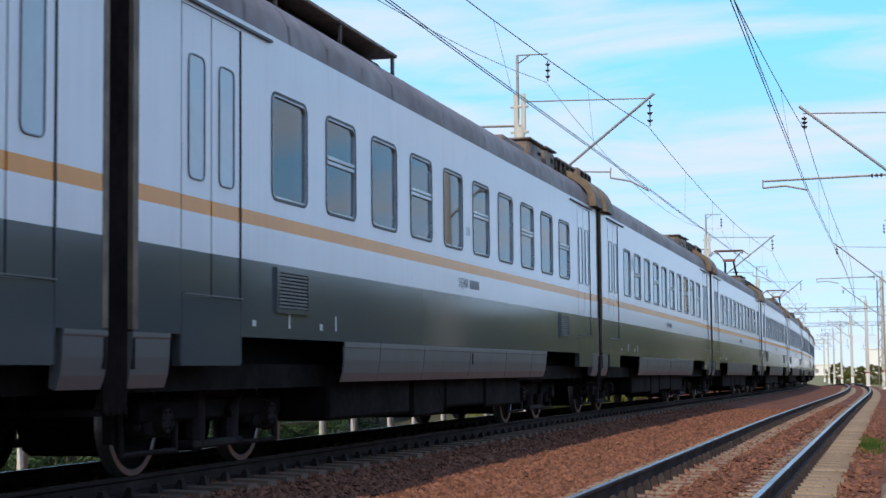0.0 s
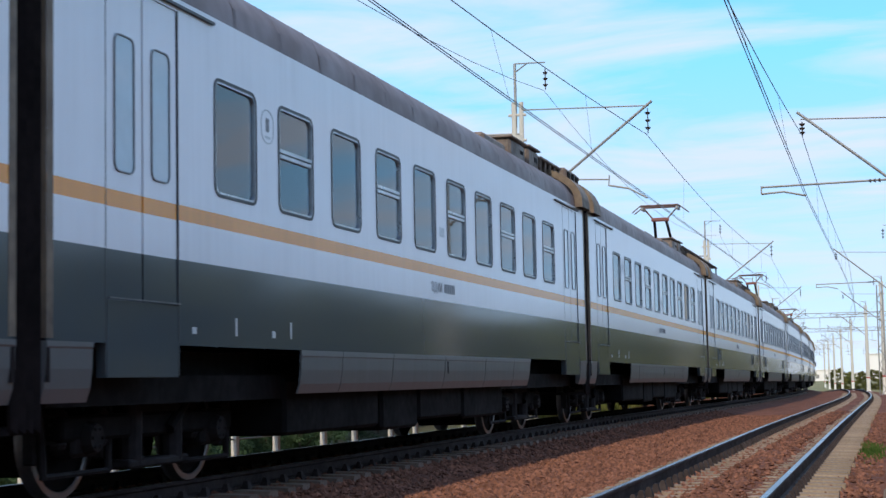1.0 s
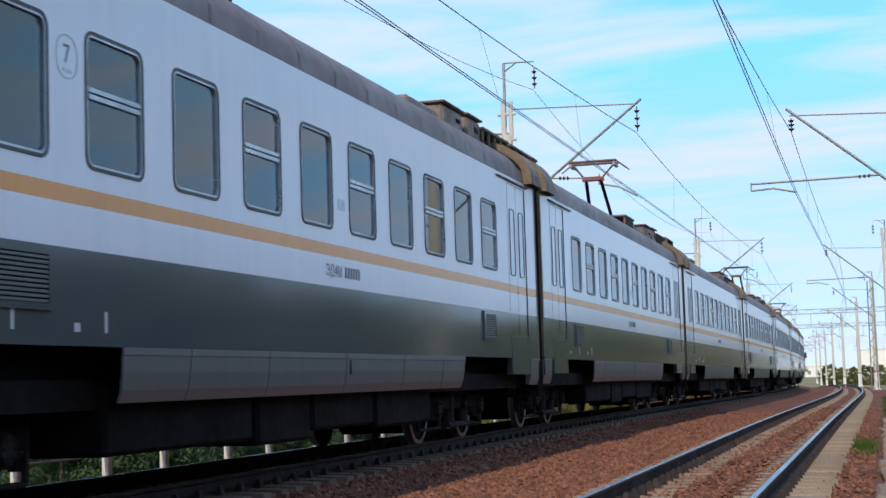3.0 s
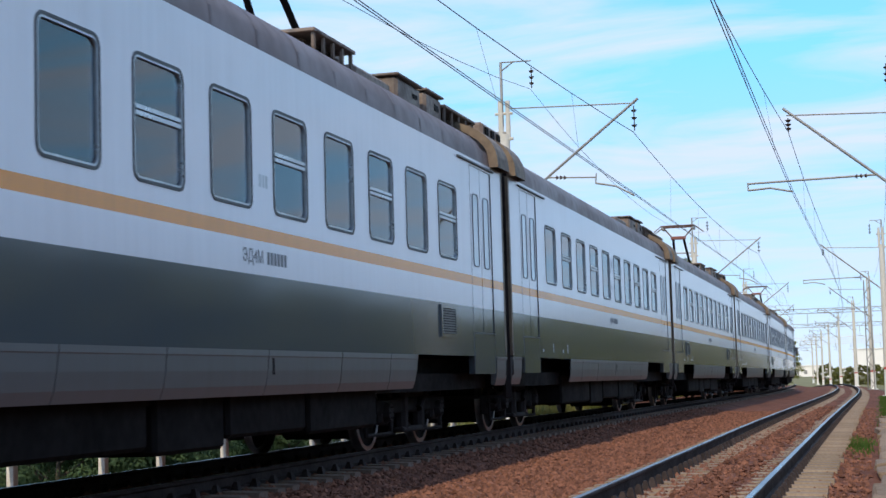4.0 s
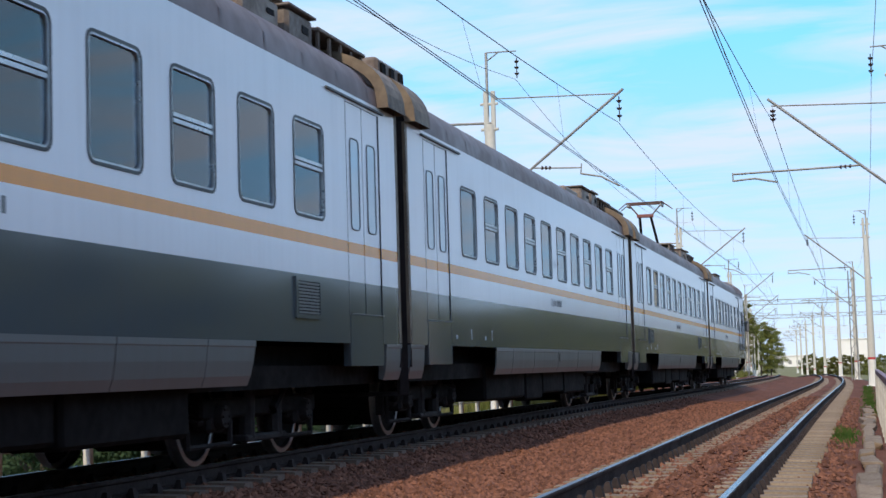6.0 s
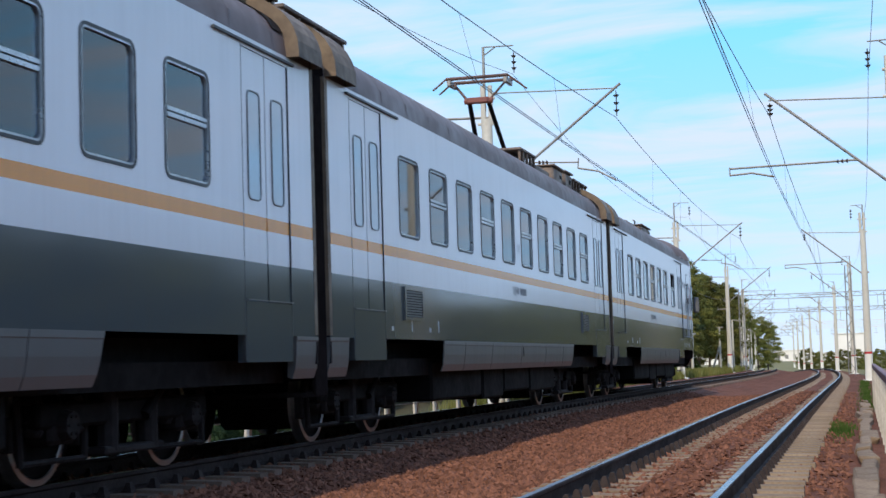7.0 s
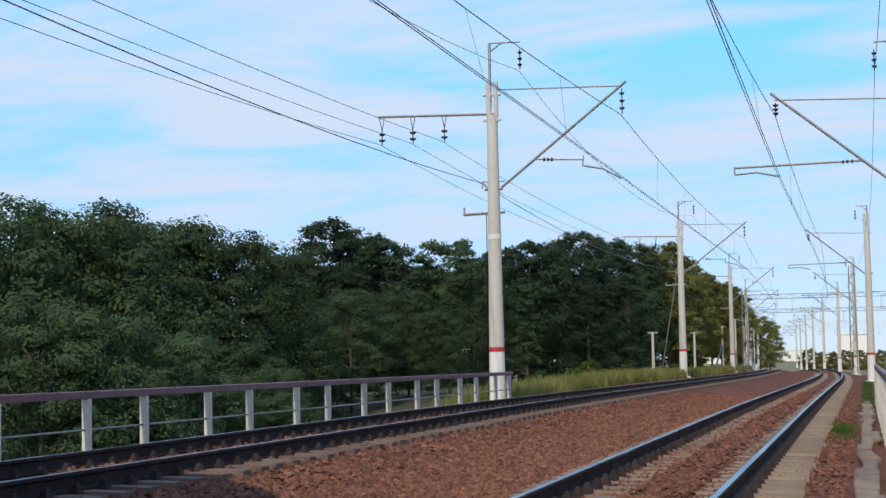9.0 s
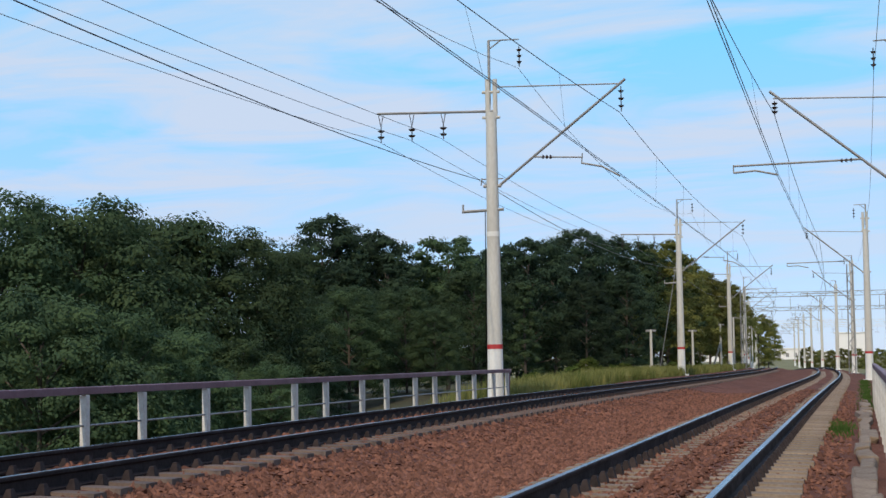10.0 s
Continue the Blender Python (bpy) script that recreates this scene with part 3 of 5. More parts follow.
def overhead(xs, xm, z, zm, label):
    """xs, xm: sideways places of contact and messenger wire at the masts."""
    for i, (a, b) in enumerate(zip(MASTS, MASTS[1:])):
        c = hang(xs[i], z, xs[i + 1], z, a, b, 0.04)
        m = hang(xm[i], zm, xm[i + 1], zm, a, b, 0.55)
        wires("contact_wire", [c], 0.009, WIRE, "taut copper contact wire over the track " + label, "wire")
        wires("contact_wire", [[(p[0] + 0.045, p[1], p[2] + 0.012) for p in c]], 0.009, WIRE, "taut copper contact wire over the track " + label, "wire")
        w = wires("messenger_wire", [m], 0.011, WIRE, "sagging messenger wire over the track " + label, "wire")
        for k in range(2, 12, 2):
            d = wires("dropper", [[c[k], m[k]]], 0.004, WIRE, "", "")
            d.parent = w


n = len(MASTS)
overhead([-7.0, -7.0, -6.97] + [-7.2 if i % 2 else -6.9 for i in range(n)], [-8.2, -8.2, -6.90] + [-7.3 if i % 2 else -6.9 for i in range(n)], 6.60, 8.50, "that the train runs on")
overhead([-1.8, -1.8, -2.25] + [-1.9 if i % 2 else -2.2 for i in range(n)], [-2.9, -2.9, -2.28] + [-2.0 if i % 2 else -2.2 for i in range(n)], 6.37, 8.20, "that stays empty")
# place, height, sag, and how far the wire stands off behind the bridge
feeds = [(-10.06, 10.07, 1.42, 0), (-14.62, 7.98, 0.55, -0.75), (-13.6, 7.98, 0.45, -1.0), (-12.57, 7.98, 0.45, -0.75), (-11.38, 6.62, 0.60, 0.75), (0.62, 9.33, 0.9, 0)]
for x, z, sag, off in feeds:
    for a, b in zip(MASTS[:-2], MASTS[1:]):
        wires("feeder_wire", [hang(x + (off if a < 0 else 0), z, x + (off if b < 0 else 0), z, a, b, sag)], 0.011 if x == -11.38 else 0.008, WIRE, "dark sagging feeder wire between the masts", "wire")


# ---- telegraph posts, far portals, pale far buildings ----
def post(x, y, base, top, stay=False):
    t = root("telegraph_post", "thin grey post with a short crossarm beside the wood" if not stay else "thin grey post with a slanting strut", "post", "telegraph posts", m=pose(x, y, 0))
    bm = bmesh.new()
    rod(bm, (0, 0, base), (0, 0, top), 0.11, 0.085, sides=8)
    part("pole", bm, MASTC, t)
    part("crossarm", Box(-0.34, 0.34, -0.06, 0.06, top - 0.14, top, bevel=0.01), GALV, t)
    if stay:
        bm = bmesh.new()
        rod(bm, (-0.95, 0, base), (-0.03, 0, top * 0.55), 0.09, sides=7)
        part("strut", bm, MASTC, t)


for x, y, b, top, st in ((-14.6, 86, -1.4, 0.85, False), (-13.5, 105, -0.9, 2.75, False), (-12.9, 126, -0.8, 3.0, False), (-12.9, 152, -0.8, 3.9, True), (-13.2, 172, -1, 5.0, False),
                         (-14, 196, -1, 4.6, False), (-15, 224, -1, 4.8, False), (-16.5, 252, -1, 5.0, False), (-18, 284, -1, 5.2, False), (-20, 318, -1, 5.2, False), (-22, 352, -1, 5.2, False)):
    post(x, y, b, top, st)
bm = bmesh.new()
rod(bm, (-12.55, 101, -0.4), (-11.15, 101, 7.4), 0.03, sides=6)
tagged(link("guy_rod", bm, GALV), "thin steel stay from a mast down to the verge", "stay")


def lattice(x, y, base, top, name="lattice_mast", w=0.55):
    m = root(name, "grey steel lattice mast beside the line", "lattice mast", "lattice masts", m=pose(x, y, 0))
    for sx in (-1, 1):
        for sy in (-1, 1):
            bm = bmesh.new()
            rod(bm, (sx * w / 2, sy * w / 2, base), (sx * w / 2.6, sy * w / 2.6, top), 0.05, sides=5)
            part("leg", bm, GALV, m)
    bm = bmesh.new()
    k, n = base, 0
    while k < top - 0.7:
        s = 1 if n % 2 else -1
        for f in (-1, 1):
            rod(bm, (s * w / 2.2, f * w / 2.2, k), (-s * w / 2.2, f * w / 2.2, k + 0.7), 0.028, sides=4)
            rod(bm, (f * w / 2.2, s * w / 2.2, k), (f * w / 2.2, -s * w / 2.2, k + 0.7), 0.028, sides=4)
        k += 0.7
        n += 1
    tagged(part("bracing", bm, GALV, m), kind="stuff")
    return m


lattice(-0.75, 140, -1.0, 8.6)
lattice(3.4, 205, -1.2, 8.5)
lattice(-12.6, 178, -1.0, 8.5)


def portal(x0, x1, y, z, mat, label):
    t = root("portal", label, "gantry", "gantries over the line", m=pose(0, y, 0))
    for x in (x0, x1):
        bm = bmesh.new()
        rod(bm, (x, 0, -1.8), (x, 0, z + 0.5), 0.20, 0.16, sides=8)
        part("pole", bm, MASTC, t)
    bm = bmesh.new()
    for dz in (-0.32, 0.32):
        rod(bm, (x0, 0, z + dz), (x1, 0, z + dz), 0.05, sides=5)
    k = x0
    s = 1
    while k < x1 - 1:
        rod(bm, (k, 0, z - 0.32 * s), (k + 1.0, 0, z + 0.32 * s), 0.03, sides=4)
        s, k = -s, k + 1.0
    part("truss", bm, mat, t)
    bm = bmesh.new()
    for x in np.arange(x0 + 3, x1, 4.2):
        rod(bm, (x, 0, z - 0.3), (x, 0, z - 2.2), 0.035, sides=5)
        rod(bm, (x - 0.7, 0, z - 2.0), (x + 0.7, 0, z - 2.2), 0.035, sides=5)
    part("hanger", bm, GALV, t)


portal(-17, 8, 236, 9.6, GALV, "grey steel truss gantry far along the line")
portal(-23, 12, 300, 9.2, GALV, "grey steel truss gantry far along the line")
# whitewash colour on these trusses stands in for sunlight on the steel
portal(-30, 14, 400, 8.6, WHITEWASH, "pale sunlit truss gantry in the distance")
portal(-36, 14, 480, 8.8, WHITEWASH, "pale sunlit truss gantry in the distance")


def far_house(x, y, w, d, h, label, stages):
    t = root("far_building", label, "building", "far buildings", m=pose(x, y, -1.6))
    part("wall", Box(-w / 2, w / 2, 0, d, 0, h), FARW, t)
    part("roof", Box(-w / 2 - 0.3, w / 2 + 0.3, -0.3, d + 0.3, h, h + 0.4, bevel=0.05), FARW, t)
    for j in range(stages):
        for i in range(max(2, int(w / 3))):
            k = -w / 2 + 1.6 + i * 3
            # grey instead of dark panes: distance haze is put into the window colour
            part("window", Box(k - 0.6, k + 0.6, -0.06, 0.02, 1.0 + j * 3.0, 2.5 + j * 3.0), GALV, t)


far_house(-3, 560, 11, 12, 9, "pale tower-like building far down the line", 0)
far_house(-13, 540, 10, 10, 2.6, "low pale building far down the line", 1)
far_house(-48, 520, 9, 14, 15, "pale block of flats behind the trees", 0)
far_house(-25, 620, 14, 12, 4.0, "low pale building far down the line", 1)


# ---- train ----
HALF, SIDE_TOP = 1.74, 4.42
PITCH, BODY = 22.06, 21.64


def roof_profile(n=16, inset=0.0):
    a, b = HALF - inset, 0.78 - inset
    pts = []
    for i in range(n + 1):
        th = math.pi * i / n
        c, s = math.cos(th), math.sin(th)
        pts.append((a * abs(c) ** 0.8 * (1 if c >= 0 else -1), SIDE_TOP + b * abs(s) ** 0.8))
    return pts


def rounded(y0, y1, z0, z1, r, n=4):
    """Loop of (y, z) points, anticlockwise from the lower right corner."""
    out = []
    for cy, cz, a in ((y1 - r, z0 + r, -90), (y1 - r, z1 - r, 0), (y0 + r, z1 - r, 90), (y0 + r, z0 + r, 180)):
        out += [(cy + r * math.cos(radians(a + 90 * i / n)), cz + r * math.sin(radians(a + 90 * i / n))) for i in range(n + 1)]
    return out


def ring(bm, inner, outer, x0, x1, mat=0):
    """A frame between two loops of one length, from x0 to x1."""
    n = len(inner)
    v = [[bm.verts.new((x, *p)) for p in loop] for x in (x0, x1) for loop in (inner, outer)]
    for i in range(n):
        j = (i + 1) % n
        for a, b in ((2, 3), (1, 0), (3, 1), (0, 2)):
            bm.faces.new((v[a][i], v[a][j], v[b][j], v[b][i])).material_index = mat
    return bm


def side_wall(bm, x, y0, y1, z_cuts, mats, openings, r=0.11):
    """A wall sheet at x in bands of colour, with rounded openings (y0, y1, z0, z1) in one row."""
    def quad(a, b, c, d, m):
        if b - a > 1e-4 and d - c > 1e-4:
            bm.faces.new([bm.verts.new((x, p, q)) for p, q in ((a, c), (b, c), (b, d), (a, d))]).material_index = m
    for (za, zb), m in zip(zip(z_cuts, z_cuts[1:]), mats):
        row = [o for o in openings if za <= o[2] and o[3] <= zb]
        at = y0
        for oy0, oy1, oz0, oz1 in sorted(row):
            quad(at, oy0, za, zb, m)
            quad(oy0, oy1, za, oz0, m)
            quad(oy0, oy1, oz1, zb, m)
            loop = rounded(oy0, oy1, oz0, oz1, r)
            k = len(loop) // 4
            corners = [(oy1, oz0), (oy1, oz1), (oy0, oz1), (oy0, oz0)]
            vs, cs = [bm.verts.new((x, *p)) for p in loop], [bm.verts.new((x, *p)) for p in corners]
            deep = [bm.verts.new((x - math.copysign(0.06, x), *p)) for p in loop]
            for c in range(4):
                for i in range(c * k, c * k + k - 1):
                    bm.faces.new((cs[c], vs[i], vs[i + 1])).material_index = m
            for i in range(len(loop)):
                j = (i + 1) % len(loop)
                bm.faces.new((vs[i], vs[j], deep[j], deep[i])).material_index = m
            at = oy1
        quad(at, y1, za, zb, m)


def window(car, x, y0, y1, z0, z1, barred, open_top=False):
    s = math.copysign(1, x)
    bm = ring(bmesh.new(), rounded(y0 + 0.022, y1 - 0.022, z0 + 0.022, z1 - 0.022, 0.095), rounded(y0 - 0.008, y1 + 0.008, z0 - 0.008, z1 + 0.008, 0.118), x - s * 0.04, x + s * 0.008)
    w = part("window", bm, FRAME, car, "rounded coach window in a dark rubber seal")
    bm = ring(bmesh.new(), rounded(y0 + 0.042, y1 - 0.042, z0 + 0.042, z1 - 0.042, 0.078), rounded(y0 + 0.021, y1 - 0.021, z0 + 0.021, z1 - 0.021, 0.095), x - s * 0.035, x + s * 0.003)
    part("window_frame", bm, ALU, w)
    zm = z0 + (z1 - z0) * 0.55
    zt = zm if open_top else z1 - 0.05
    bm = Box(*sorted((x - s * 0.022, x - s * 0.030)), y0 + 0.05, y1 - 0.05, z0 + 0.05, zt)
    p = part("pane", bm, PANE, w)
    p.visible_shadow = False
    if barred:
        bm = Box(*sorted((x - s * 0.032, x + s * 0.004)), y0 + 0.06, y1 - 0.06, zm - 0.045, zm - 0.005)
        box(bm, *sorted((x - s * 0.032, x + s * 0.004)), y0 + 0.06, y1 - 0.06, zm + 0.012, zm + 0.05)
        part("transom", bm, ALU, w, "double aluminium transom bar")
    return w


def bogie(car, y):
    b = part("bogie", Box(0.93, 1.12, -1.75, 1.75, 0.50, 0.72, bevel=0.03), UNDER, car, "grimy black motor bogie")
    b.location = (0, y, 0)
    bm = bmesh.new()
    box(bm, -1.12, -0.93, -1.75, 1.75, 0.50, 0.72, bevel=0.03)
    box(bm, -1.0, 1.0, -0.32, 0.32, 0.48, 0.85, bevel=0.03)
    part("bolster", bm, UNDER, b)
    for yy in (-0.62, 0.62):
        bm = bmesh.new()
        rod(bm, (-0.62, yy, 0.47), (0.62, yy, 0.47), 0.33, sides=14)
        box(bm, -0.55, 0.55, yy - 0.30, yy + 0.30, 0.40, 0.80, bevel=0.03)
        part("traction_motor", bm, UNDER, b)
    for s in (-1, 1):
        for yy in (-1.3, 1.3):
            bm = bmesh.new()
            for e in (-0.60, 0.60):
                rod(bm, (s * 0.99, yy + e, 0.78), (s * 1.0, yy + e * 0.93, 0.20), 0.035, sides=6)
                box(bm, s * 0.90 - 0.06, s * 0.90 + 0.06, yy + e * 0.97 - 0.05, yy + e * 0.97 + 0.05, 0.32, 0.62, bevel=0.015)
            rod(bm, (s * 1.0, yy - 0.56, 0.22), (s * 1.0, yy + 0.56, 0.22), 0.028, sides=6)
            part("brake_rigging", bm, GEAR, b, "brake blocks on hanging rods")
            bm = bmesh.new()
            rod(bm, (s * 1.10, yy, 0.525), (s * 1.20, yy, 0.525), 0.15, 0.12, sides=14)
            for k in range(6):
                rod(bm, (s * 1.19, yy + 0.085 * math.cos(k * 1.0472), 0.525 + 0.085 * math.sin(k * 1.0472)), (s * 1.215, yy + 0.085 * math.cos(k * 1.0472), 0.525 + 0.085 * math.sin(k * 1.0472)), 0.016, sides=6)
            part("bearing_cover", bm, GEAR, b, "round bolted bearing cover")
        bm = bmesh.new()
        rod(bm, (s * 1.06, -0.42, 0.26), (s * 1.06, -0.42, 0.92), 0.11, sides=10)
        rod(bm, (s * 1.06, 0.42, 0.26), (s * 1.06, 0.42, 0.92), 0.11, sides=10)
        box(bm, s * 1.04 - 0.12, s * 1.04 + 0.12, -0.62, 0.62, 0.22, 0.30, bevel=0.02)
        part("bolster_spring", bm, GEAR, b, "pair of bolster springs on a cross plate")
    for s in (-1, 1):
        for yy in (-1.3, 1.3):
            bm = Box(s * 0.98 - 0.13, s * 0.98 + 0.13, yy - 0.24, yy + 0.24, 0.36, 0.68, bevel=0.04)
            part("axle_box", bm, GEAR, b)
            for dy in (-0.36, 0.36):
                bm = bmesh.new()
                rows = []
                for k in range(9):
                    r = 0.10 if k % 2 else 0.075
                    rows.append([bm.verts.new((s * 1.0 + r * math.cos(q * 0.7854), yy + dy + r * math.sin(q * 0.7854), 0.44 + 0.042 * k)) for q in range(8)])
                for r0, r1 in zip(rows, rows[1:]):
                    for q in range(8):
                        bm.faces.new((r0[q], r0[(q + 1) % 8], r1[(q + 1) % 8], r1[q]))
                part("spring", bm, GEAR, b)
        bm = Box(s * 1.08 - 0.09, s * 1.08 + 0.09, -0.45, 0.45, 0.72, 0.95, bevel=0.02)
        rod(bm, (s * 1.14, 0.2, 0.55), (s * 1.14, 0.75, 0.95), 0.06, sides=8)
        part("damper", bm, UNDER, b)
    for yy in (-1.3, 1.3):
        bm = bmesh.new()
        rod(bm, (-0.95, 0, 0), (0.95, 0, 0), 0.085, sides=10)
        ws = part("wheelset", bm, UNDER, b)
        ws.matrix_parent_inverse = Matrix.Translation((0, yy, 0.525))
        for s in (-1, 1):
            bm = bmesh.new()
            n = 40
            prof = [(0.715, 0.54), (0.745, 0.527), (0.84, 0.522), (0.845, 0.47), (0.835, 0.46), (0.80, 0.44), (0.79, 0.17), (0.86, 0.15), (0.86, 0.0)]
            mats = (1, 1, 1, 1, 0, 0, 0, 0)
            rows = [[bm.verts.new((s * px, pr * math.cos(2 * math.pi * i / n), pr * math.sin(2 * math.pi * i / n))) for i in range(n)] for px, pr in prof[:-1]]
            for (r0, r1), mt in zip(zip(rows, rows[1:]), mats):
                for i in range(n):
                    j = (i + 1) % n
                    bm.faces.new((r0[i], r0[j], r1[j], r1[i])).material_index = mt
            bm.faces.new(rows[-1])
            part("wheel", bm, [UNDER, STEEL], ws, "steel wheel with a bright worn rim")
        WHEELSETS.append(ws)
    return b


WHEELSETS = []


def pantograph(car, y, z0):
    """Half-scissor pantograph, raised to the wire; its head at y."""
    cx, top = 0.35, 6.88
    foot, knee = y + 1.0, y - 0.15
    bm = Box(cx - 0.55, cx + 0.55, foot - 0.75, foot + 0.75, z0 + 0.04, z0 + 0.12, bevel=0.01)
    for x in (-0.5, 0.5):
        for yy in (-0.7, 0.7):
            rod(bm, (cx + x, foot + yy, z0 - 0.45), (cx + x, foot + yy, z0 + 0.05), 0.06, sides=8)
    p = part("pantograph", bm, ROOFBOX, car, "raised pantograph with a dark frame and reddish joints")
    zk = top - 0.48
    for x in (-0.20, 0.20):
        bm = bmesh.new()
        rod(bm, (cx + x * 1.5, foot, z0 + 0.1), (cx + x, knee, zk), 0.05, sides=8)
        part("lower_arm", bm, UNDER, p, "dark lower arm")
    bm = bmesh.new()
    rod(bm, (cx - 0.30, knee, zk), (cx + 0.30, knee, zk), 0.06, sides=8)
    box(bm, cx - 0.24, cx + 0.24, knee - 0.08, knee + 0.08, zk - 0.05, zk + 0.07, bevel=0.02)
    part("knee_joint", bm, JOINT, p, "reddish painted knee joint")
    for x in (-1, 1):
        bm = bmesh.new()
        rod(bm, (cx + x * 0.22, knee, zk), (cx + x * 0.55, y, top - 0.08), 0.028, sides=6)
        part("upper_arm", bm, RUSTY, p)
    for dy in (-0.26, 0.26):
        bm = bmesh.new()
        rod(bm, (cx - 0.66, y + dy, top), (cx + 0.66, y + dy, top), 0.038, sides=6)
        for s in (-1, 1):
            rod(bm, (cx + s * 0.66, y + dy, top), (cx + s * 0.95, y + dy, top - 0.22), 0.02, sides=6)
        part("contact_strip", bm, RUSTY, p, "rusty brown contact strip with drooping horns")
    for x in (-0.6, 0.6):
        bm = Box(cx + x - 0.04, cx + x + 0.04, y - 0.28, y + 0.28, top - 0.14, top - 0.02, bevel=0.01)
        part("head_spring_box", bm, GALV, p)


def roof_boxes(car, spec):
    """spec: (y0, y1, half width, height, kind) on the roof ridge."""
    for y0, y1, hw, h, kind in spec:
        h *= 0.76
        zb = SIDE_TOP + 0.62
        if kind == "rack":
            bm = Box(-hw, hw, y0, y1, zb + h - 0.05, zb + h, bevel=0.01)
            rk = part("resistor_rack", bm, ROOFBOX, car, "dark open rack of roof resistors")
            part("resistor_bank", Box(-hw + 0.22, hw - 0.22, y0 + 0.1, y1 - 0.1, zb - 0.2, zb + h - 0.14, bevel=0.03), UNDER, rk)
            me = None
            for k in range(5):
                for s in (-1, 1):
                    if me is None:
                        bm = bmesh.new()
                        rod(bm, (0, 0, zb - 0.35), (0, 0, zb + h - 0.03), 0.03, sides=6)
                        ob = part("rack_post", bm, ROOFBOX, rk)
                        me = ob.data
                    else:
                        ob = new("rack_post", me)
                        ob.parent = rk
                    ob.location = (s * (hw - 0.05), y0 + 0.08 + (y1 - y0 - 0.16) * k / 4, 0)
        else:
            bm = Box(-hw, hw, y0, y1, zb - 0.4, zb + h, bevel=0.05)
            b = part("roof_box", bm, ROOFBOX, car, "grimy equipment box on the roof")
            if kind == "hatch":
                part("hatch_opening", Box(hw + 0.002, hw + 0.012, y1 - 0.42, y1 - 0.18, zb + 0.14, zb + h - 0.14, bevel=0.003), RUBBER, b, "dark narrow opening")
                part("lid", Box(-hw - 0.04, hw + 0.04, y0 - 0.04, y1 + 0.04, zb + h + 0.002, zb + h + 0.04, bevel=0.01), ROOFBOX, b, "thin overhanging lid")
            if kind == "box":
                n = max(2, int((y1 - y0) / 0.35))
                for i in range(n):
                    y = y0 + (i + 0.5) * (y1 - y0) / n
                    part("louvre", Box(hw + 0.002, hw + 0.03, y - 0.10, y + 0.10, zb + 0.02, zb + h - 0.08), UNDER, b)


def text(body, size, x, y, z, parent, mat, name="lettering"):
    cu = bpy.data.curves.new(name, "FONT")
    cu.body, cu.size, cu.extrude = body, size, 0.001
    me_ob = bpy.data.objects.new("tmp", cu)
    scene.collection.objects.link(me_ob)
    me = bpy.data.meshes.new_from_object(me_ob.evaluated_get(bpy.context.evaluated_depsgraph_get()))
    bpy.data.objects.remove(me_ob)
    me.materials.clear()
    me.materials.append(mat)
    ob = new(name, me)
    ob.parent = parent
    ob.matrix_basis = Matrix.Translation((x, y, z)) @ Matrix(((0, 0, 1, 0), (1, 0, 0, 0), (0, 1, 0, 0), (0, 0, 0, 1)))
    return ob


def door(car, x, y0, y1, z0, z1, leaves=2):
    """Sliding door: leaves with tall slim windows and dark joints."""
    s = math.copysign(1, x)
    w = (y1 - y0) / leaves
    for i in range(leaves):
        a, b = y0 + i * w + 0.018, y0 + (i + 1) * w - 0.018
        bm = bmesh.new()
        for za, zb, m in ((z0, 2.07, 1), (2.07, 2.42, 0), (2.42, 2.56, 2), (2.56, z1, 0)):
            box(bm, *sorted((x - s * 0.05, x - s * 0.012)), a, b, za, zb, mat=m)
        d = part("door_leaf", bm, [WHITE, GREEN, ORANGE], car, "sliding door leaf in the livery of the coach")
        ca, cb = (a + b) / 2 - 0.165, (a + b) / 2 + 0.165
        loop, outer = rounded(ca, cb, 2.73, 3.86, 0.07), rounded(ca - 0.013, cb + 0.013, 2.717, 3.873, 0.083)
        part("window_seal", ring(bmesh.new(), loop, outer, x - s * 0.02, x + s * 0.002), PRINT, d)
        part("door_pane", Box(*sorted((x - s * 0.02, x - s * 0.008)), ca, cb, 2.73, 3.86, bevel=0.003), DPANE, d, "door pane with its pale reflection put into the colour")


